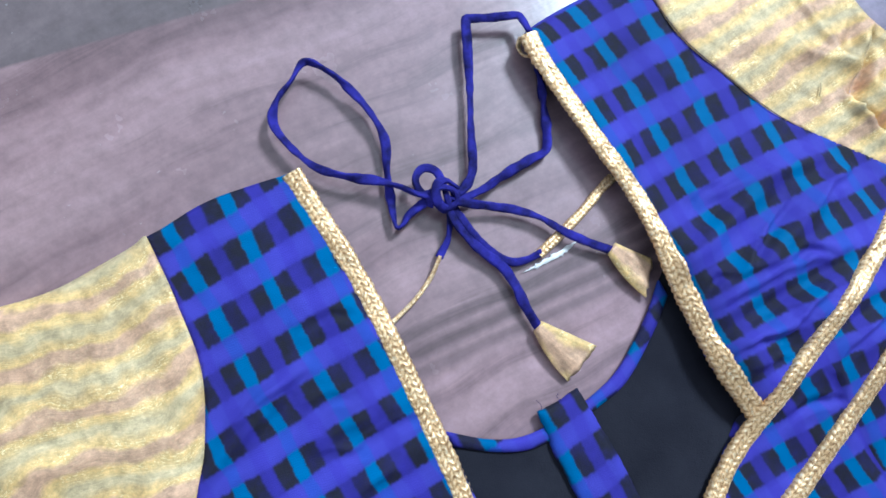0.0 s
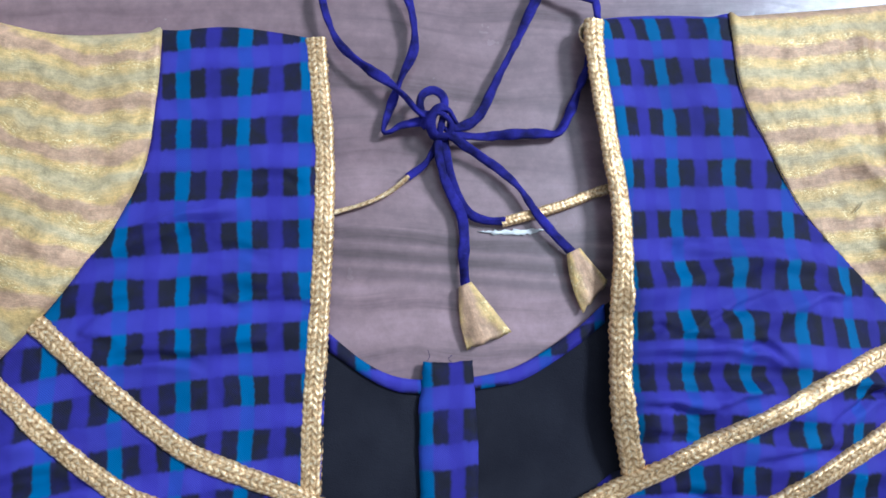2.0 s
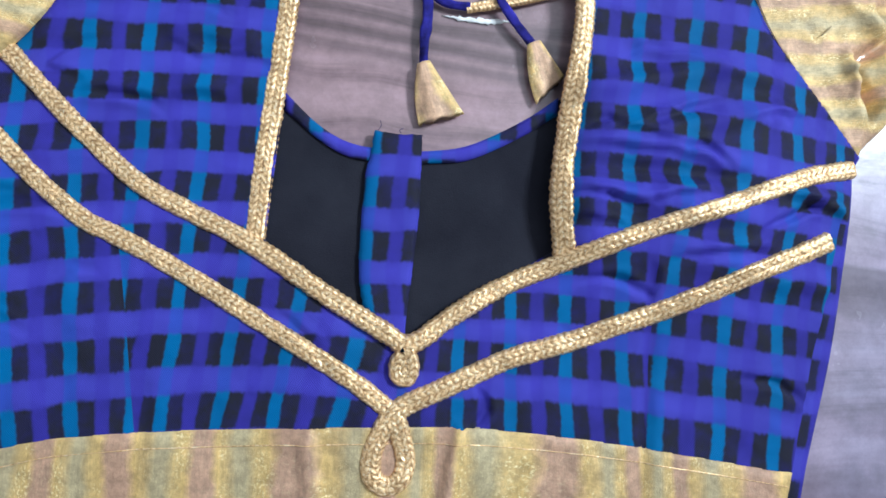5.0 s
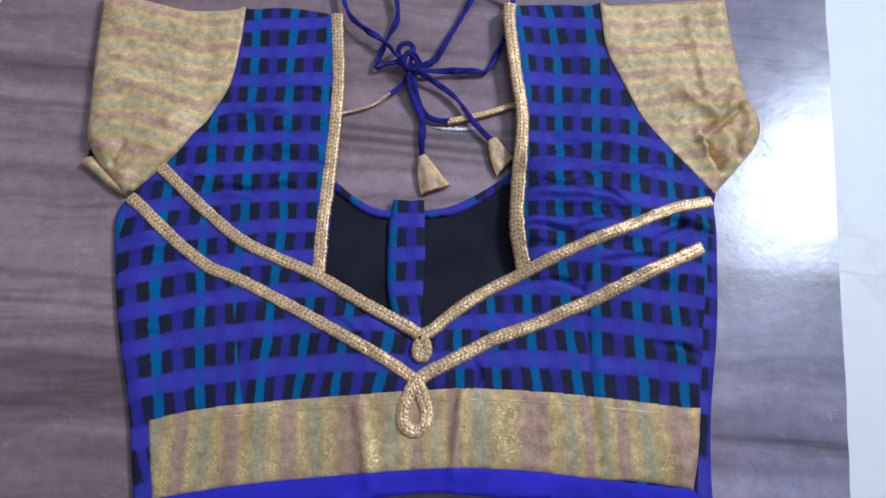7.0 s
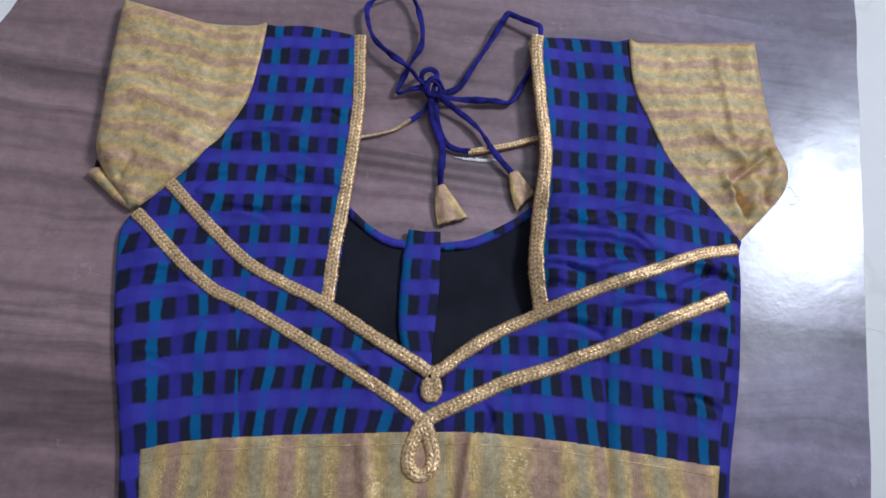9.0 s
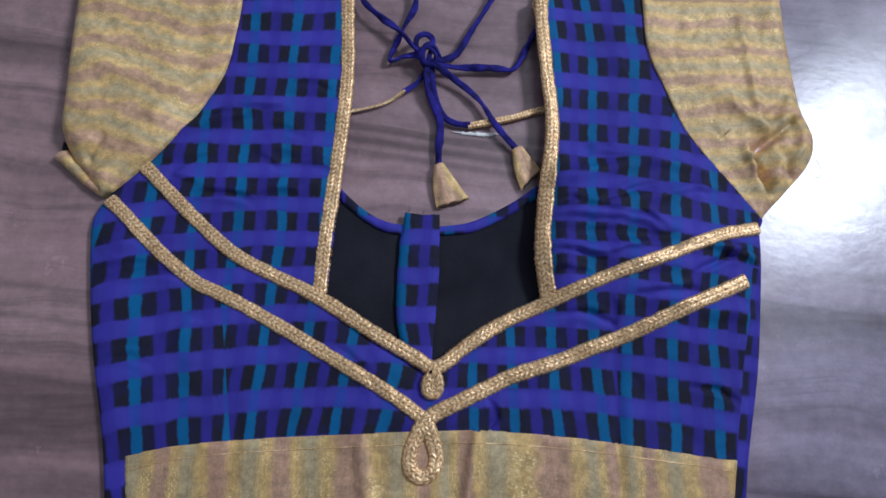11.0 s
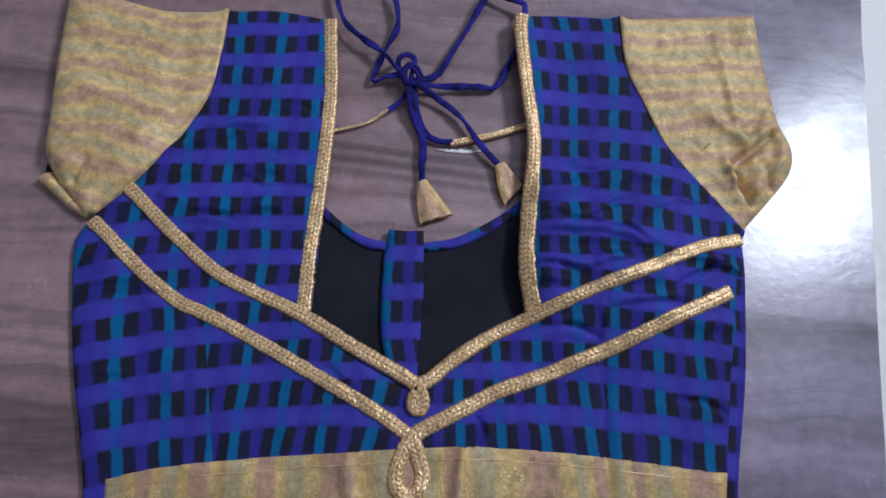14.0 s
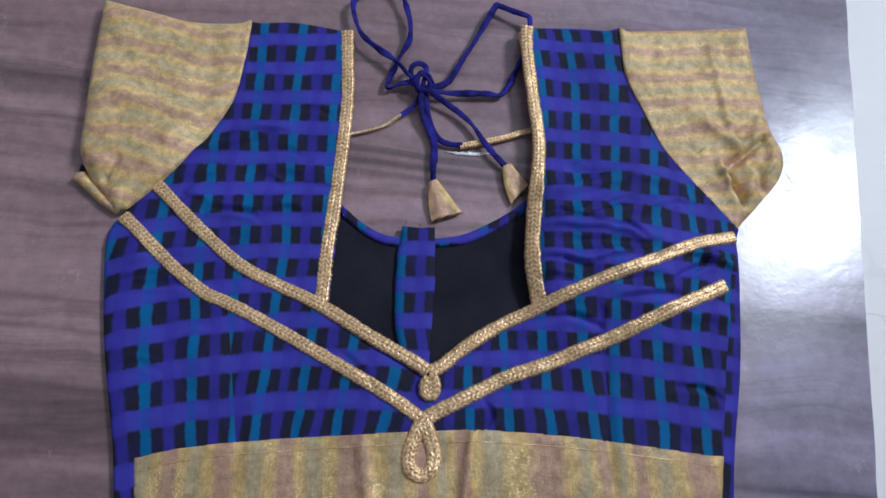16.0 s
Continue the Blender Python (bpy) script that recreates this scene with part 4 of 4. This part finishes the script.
panel("sleeve_hem", [[(-0.2680, 0.0985), (-0.2635, 0.1035), (-0.2590, 0.1045)], [(-0.2590, 0.1045), (-0.2520, 0.0960), (-0.2420, 0.0855), (-0.2300, 0.0745)], [(-0.2300, 0.0745), (-0.2310, 0.0695)],
                     [(-0.2310, 0.0695), (-0.2400, 0.0750), (-0.2500, 0.0830), (-0.2600, 0.0920), (-0.2680, 0.0985)]],
      0.0016, lambda x, y, d: 0.0042 + 0.0034 * (1 - math.exp(-d / 0.0018)) + 0.0008 * noise.noise((x * 160, y * 160, 5)), 0.0034,
      lambda x, y: ((x + y) * 30, (y - x) * 22.0 + 0.1), TISSUE, blouse, "turned-out under edge of the sleeve", frayed=0.0007)

# gold tapes
def tape_base(x, y):
    return cloth_z(x, y)


def neck_base(x, y):
    return cloth_z(x, y) - 0.001


braid("neck_tape", [(-0.0655, 0.2345), (-0.0640, 0.162), (-0.0710, 0.081), (-0.0755, 0.041), (-0.0785, 0.000)], 0.0108, blouse, neck_base, label="gold braid down the neck edge")
braid("neck_tape", [(0.086, 0.2372), (0.0843, 0.2193), (0.0866, 0.1634), (0.0885, 0.1273), (0.0805, 0.0713), (0.076, 0.0306), (0.0789, 0.0024), (0.0806, -0.0043)], 0.0108, blouse, neck_base, label="gold braid down the neck edge")
braid("chest_tape", V1, 0.0102, blouse, tape_base, 0.0022)
braid("chest_tape", V1B, 0.0102, blouse, tape_base, 0.0026)
braid("waist_tape", V2, 0.0101, blouse, tape_base, 0.0020)
braid("waist_tape", V2B + [(-0.0128, -0.0965), (-0.0160, -0.1075), (-0.0140, -0.1155), (-0.0075, -0.1190), (-0.0010, -0.1155), (0.0014, -0.1065), (-0.0016, -0.0945), (-0.0045, -0.0850)],
      0.0110, blouse, tape_base, 0.0030, label="gold braid ending in a teardrop loop")
braid("tape_drop", [(0.0010, -0.0520), (0.0032, -0.0590), (0.0022, -0.0655), (-0.0015, -0.0668), (-0.0048, -0.0640), (-0.0045, -0.0580), (-0.0015, -0.0540)], 0.0078, blouse, tape_base, 0.0034, columns=3, label="small gold braid knot at the point")
braid("tape_drop_core", [(-0.0008, -0.0545), (-0.0010, -0.0600), (-0.0012, -0.0665)], 0.0062, blouse, tape_base, 0.0030, columns=3)

# back ties
CORD = 0.0027
tube("tie_loop", [(-0.007, 0.186, 0.012), (-0.014, 0.190, 0.011), (-0.021, 0.199, 0.011), (-0.030, 0.208, 0.010), (-0.041, 0.2165, 0.010), (-0.0525, 0.229, 0.009), (-0.0585, 0.244, 0.009), (-0.0605, 0.261, 0.009),
                  (-0.053, 0.2715, 0.009), (-0.041, 0.2775, 0.009), (-0.029, 0.2830, 0.010), (-0.0205, 0.272, 0.009), (-0.0155, 0.258, 0.008), (-0.0125, 0.242, 0.007), (-0.0135, 0.226, 0.007), (-0.021, 0.211, 0.006),
                  (-0.027, 0.197, 0.005), (-0.0325, 0.1825, 0.005), (-0.0295, 0.1810, 0.005), (-0.023, 0.184, 0.006), (-0.013, 0.185, 0.008), (-0.006, 0.184, 0.010)], CORD, CORD_BLUE, blouse, "violet fabric tie loop", seed=1.0)
tube("tie_loop", [(0.001, 0.181, 0.011), (0.009, 0.181, 0.009), (0.019, 0.1875, 0.007), (0.029, 0.205, 0.007), (0.042, 0.227, 0.007), (0.054, 0.249, 0.008), (0.0615, 0.2625, 0.008), (0.0645, 0.2625, 0.008), (0.075, 0.257, 0.009),
                  (0.0875, 0.2515, 0.010), (0.0895, 0.2485, 0.010), (0.0890, 0.239, 0.011)], CORD, CORD_BLUE, blouse, "violet fabric tie loop", seed=2.0)
tube("tie_loop", [(0.0855, 0.222, 0.004), (0.0770, 0.203, 0.004), (0.0690, 0.187, 0.004), (0.0635, 0.1785, 0.004), (0.0590, 0.1765, 0.004), (0.050, 0.177, 0.005), (0.032, 0.1765, 0.006), (0.016, 0.1755, 0.008), (0.004, 0.177, 0.010), (-0.003, 0.182, 0.011)],
     CORD * 1.06, CORD_BLUE, blouse, "violet fabric tie loop", seed=3.0)
end_a = tube("tie_end", [(-0.004, 0.180, 0.010), (-0.0045, 0.168, 0.008), (-0.003, 0.157, 0.007), (0.000, 0.147, 0.006), (0.0048, 0.136, 0.005), (0.0060, 0.123, 0.005), (0.0045, 0.110, 0.005), (0.0045, 0.096, 0.005)], CORD * 1.06, CORD_BLUE, blouse, seed=4.0)
end_b = tube("tie_end", [(0.000, 0.178, 0.011), (0.009, 0.171, 0.009), (0.019, 0.164, 0.007), (0.029, 0.156, 0.006), (0.0375, 0.1465, 0.006), (0.044, 0.135, 0.006), (0.052, 0.123, 0.006), (0.0625, 0.1108, 0.005)], CORD * 0.95, CORD_BLUE, blouse, seed=5.0)
tube("tie_end", [(-0.003, 0.177, 0.009), (-0.007, 0.169, 0.007), (-0.0125, 0.162, 0.005), (-0.0215, 0.1562, 0.004)], CORD * 0.9, CORD_BLUE, blouse, seed=6.0)
tube("tie_end", [(-0.001, 0.174, 0.007), (0.001, 0.160, 0.005), (0.0045, 0.145, 0.004), (0.010, 0.1350, 0.004), (0.018, 0.1310, 0.004), (0.0285, 0.1300, 0.004)], CORD * 0.9, CORD_BLUE, blouse, seed=7.0)
tube("knot", [(-0.011, 0.186, 0.008), (-0.0125, 0.194, 0.010), (-0.0105, 0.1990, 0.011), (-0.005, 0.2010, 0.011), (-0.0005, 0.197, 0.012), (0.000, 0.191, 0.013), (-0.002, 0.183, 0.014), (-0.004, 0.177, 0.012), (-0.008, 0.178, 0.009)],
     CORD * 0.8, CORD_BLUE, blouse, "tight violet fabric knot", crush=0.25, seed=8.0)
tube("knot", [(-0.012, 0.182, 0.008), (-0.008, 0.187, 0.014), (-0.002, 0.186, 0.016), (0.003, 0.181, 0.013), (0.001, 0.176, 0.010), (-0.006, 0.176, 0.011), (-0.008, 0.182, 0.015), (-0.004, 0.189, 0.016), (0.002, 0.189, 0.013), (0.006, 0.183, 0.009)],
     CORD, CORD_BLUE, blouse, "tight violet fabric knot", seed=8.6)
tube("tie_cord", [(-0.0660, 0.1382, 0.004), (-0.0545, 0.1410, 0.003), (-0.043, 0.1440, 0.003), (-0.031, 0.1492, 0.003), (-0.0205, 0.1565, 0.005)], 0.0014, GOLD_CORD, blouse, "thin gold braided cord", flat=0.7, crush=0.2, seed=9.0)
braid("tie_cord", [(0.0870, 0.1450), (0.0755, 0.1420), (0.062, 0.1375), (0.043, 0.1330), (0.0265, 0.1296)], 0.0056, blouse, lambda x, y: 0.0034, 0.0012, 2, 0.0025, "flat gold braid tie")


def tassel(top, left, right, w0, seed, cord):
    """A folded scrap of tissue, pinched at the cord and flared to a cut edge between two corners."""
    a = Vector((*top, 0.0052))
    lo, hi = Vector((*left, 0.0034)), Vector((*right, 0.0034))
    d = ((lo + hi) / 2 - a).normalized()
    side = Vector((-d.y, d.x, 0))
    if side.dot(hi - lo) < 0:
        side = -side
    bm = bmesh.new()
    layer = bm.loops.layers.uv.new("UVMap")
    rings, n = [], 36
    for i in range(17):
        t = i / 16
        p0, p1 = (a - side * w0 / 2).lerp(lo, t), (a + side * w0 / 2).lerp(hi, t)
        p0 -= side * 0.0018 * math.sin(math.pi * t)
        ring = []
        for k in range(n):
            ang = 2 * math.pi * k / n
            c = math.cos(ang)
            flat_fold = 0.0016 * t * (abs((c * 1.5 + 0.35 * seed) % 2.0 - 1.0) - 0.5) + 0.0005 * noise.noise((c * 5, t * 3, seed))
            jag = (0.0012 * noise.noise((c * 6, seed, 4)) + 0.0011 * (abs((c * 2.5 + seed) % 2.0 - 1.0) - 0.5)) * (t > 0.97)
            p = p0.lerp(p1, 0.5 + 0.5 * c) + Vector((0, 0, (0.0026 - 0.0004 * t) * math.sin(ang) + flat_fold)) + d * jag
            p.z = max(p.z, 0.0006)
            ring.append((bm.verts.new(p), 0.5 + 0.5 * c, t))
        rings.append(ring)
    place = {v: (c, t) for ring in rings for v, c, t in ring}
    rings = [[v for v, _, _ in ring] for ring in rings]
    for r0, r1 in zip(rings, rings[1:]):
        for k in range(n):
            bm.faces.new((r0[k], r0[(k + 1) % n], r1[(k + 1) % n], r1[k]))
    bm.faces.new(rings[0][::-1])
    inner = [bm.verts.new(v.co.lerp((lo + hi) / 2, 0.25) - d * 0.003) for v in rings[-1]]
    place.update({v: place[r] for v, r in zip(inner, rings[-1])})
    for k in range(n):
        bm.faces.new((rings[-1][k], rings[-1][(k + 1) % n], inner[(k + 1) % n], inner[k]))
    bm.faces.new(inner)
    bmesh.ops.recalc_face_normals(bm, faces=bm.faces[:])
    for f in bm.faces:
        for l in f.loops:
            c, t = place[l.vert]
            l[layer].uv = (t * 1.0 + seed, 0.80 + 0.46 * c)
    return part("tassel", bm, TISSUE, cord, "gold tissue tassel at the tie end")


tassel((0.0044, 0.0978), (0.0030, 0.0645), (0.0268, 0.0718), 0.0072, 1.0, end_a)
tassel((0.0630, 0.1118), (0.0650, 0.0795), (0.0805, 0.0950), 0.0078, 2.6, end_b)

# white scuff on the mat
fleck = panel("scuff_mark", [[(0.014, 0.1258), (0.030, 0.1258), (0.052, 0.1252)], [(0.052, 0.1252), (0.040, 0.1228), (0.028, 0.1236), (0.014, 0.1258)]], 0.0015,
              lambda x, y, d: 0.0006 + 0.0004 * noise.noise((x * 300, y * 300, 0)), 0.0008, lambda x, y: (x, y), FLECK, None, frayed=0.0012)
tagged(fleck, "small white scuff of peeled film on the mat", "scuff")

# seams, threads and small marks of the blouse
SEAM = plain_cloth("dark_seam_cloth", (0.016, 0.012, 0.05), (0.03, 0.02, 0.10), 200)
DARK = plain_cloth("brown_thread", (0.27, 0.20, 0.11), (0.36, 0.28, 0.17), 300)
tube("armhole_seam", [(x, y, 0.0088) for x, y in ARM_R], 0.00022, SEAM, blouse, crush=0.2, seed=11.0)
tube("band_thread", [(x, y, cloth_z(x, y) + 0.0011) for x, y in smooth_line([(x * 0.985, y - 0.0088 + 0.012 * max(0.0, x - 0.05)) for x, y in BAND_TOP], 0.0025)], 0.00034, GOLD_CORD, blouse, "thin gold thread woven along the band", crush=0.3, seed=13.0)
tube("sleeve_mark", [(-0.2195, 0.2085, 0.0105), (-0.2180, 0.2060, 0.0112), (-0.2172, 0.2040, 0.0106)], 0.0007, DARK, blouse, "small dark snag in the tissue", seed=14.0)
tube("sleeve_mark", [(0.2202, 0.1226, 0.0112), (0.2234, 0.1256, 0.0117), (0.2262, 0.1287, 0.0110)], 0.00028, DARK, blouse, "thin dark snag in the tissue", seed=15.0)
tube("strap_tab", [(0.0850, 0.2400, 0.006), (0.0815, 0.2365, 0.004), (0.0812, 0.2310, 0.004), (0.0840, 0.2280, 0.005)], 0.0016, GOLD_CORD, blouse, "folded gold end of the tape", seed=16.0)
for k, p in enumerate([[(-0.018, 0.0605, 0.007), (-0.0165, 0.0630, 0.006), (-0.0172, 0.0660, 0.005)], [(-0.006, 0.0590, 0.007), (-0.007, 0.0612, 0.005), (-0.005, 0.0625, 0.004)]]):
    tube("loose_thread", p, 0.00015, SEAM, blouse, crush=0.1, seed=20.0 + k)

# a hair-fine thread lying on the mat
def hair(path, width):
    bm = bmesh.new()
    line = np.array(path)
    tan = np.gradient(line, axis=0)
    tan /= np.linalg.norm(tan, axis=1)[:, None]
    rings = []
    for p, t in zip(line, tan):
        n = np.array((-t[1], t[0])) * width / 2
        rings.append([bm.verts.new((*(p + k * n), z)) for k, z in ((-1, -0.0004), (0, -0.0004 + width), (1, -0.0004))])
    for a, b in zip(rings, rings[1:]):
        for k in range(3):
            bm.faces.new((a[k], a[(k + 1) % 3], b[(k + 1) % 3], b[k]))
    bm.faces.new(rings[0][::-1])
    bm.faces.new(rings[-1])
    bmesh.ops.recalc_face_normals(bm, faces=bm.faces[:])
    return bm


thread = part("thread_scrap", hair([(0.2915, 0.1098), (0.2945, 0.1102), (0.2972, 0.1092), (0.2980, 0.1062), (0.2996, 0.1035), (0.2992, 0.1012), (0.3010, 0.1022), (0.3034, 0.1030), (0.3022, 0.0996), (0.3008, 0.0972),
                                    (0.2984, 0.0962), (0.2970, 0.0944), (0.2932, 0.0950)], 0.00028), LINING)
tagged(thread, "hair-fine dark curled thread on the glossy mat", "thread")
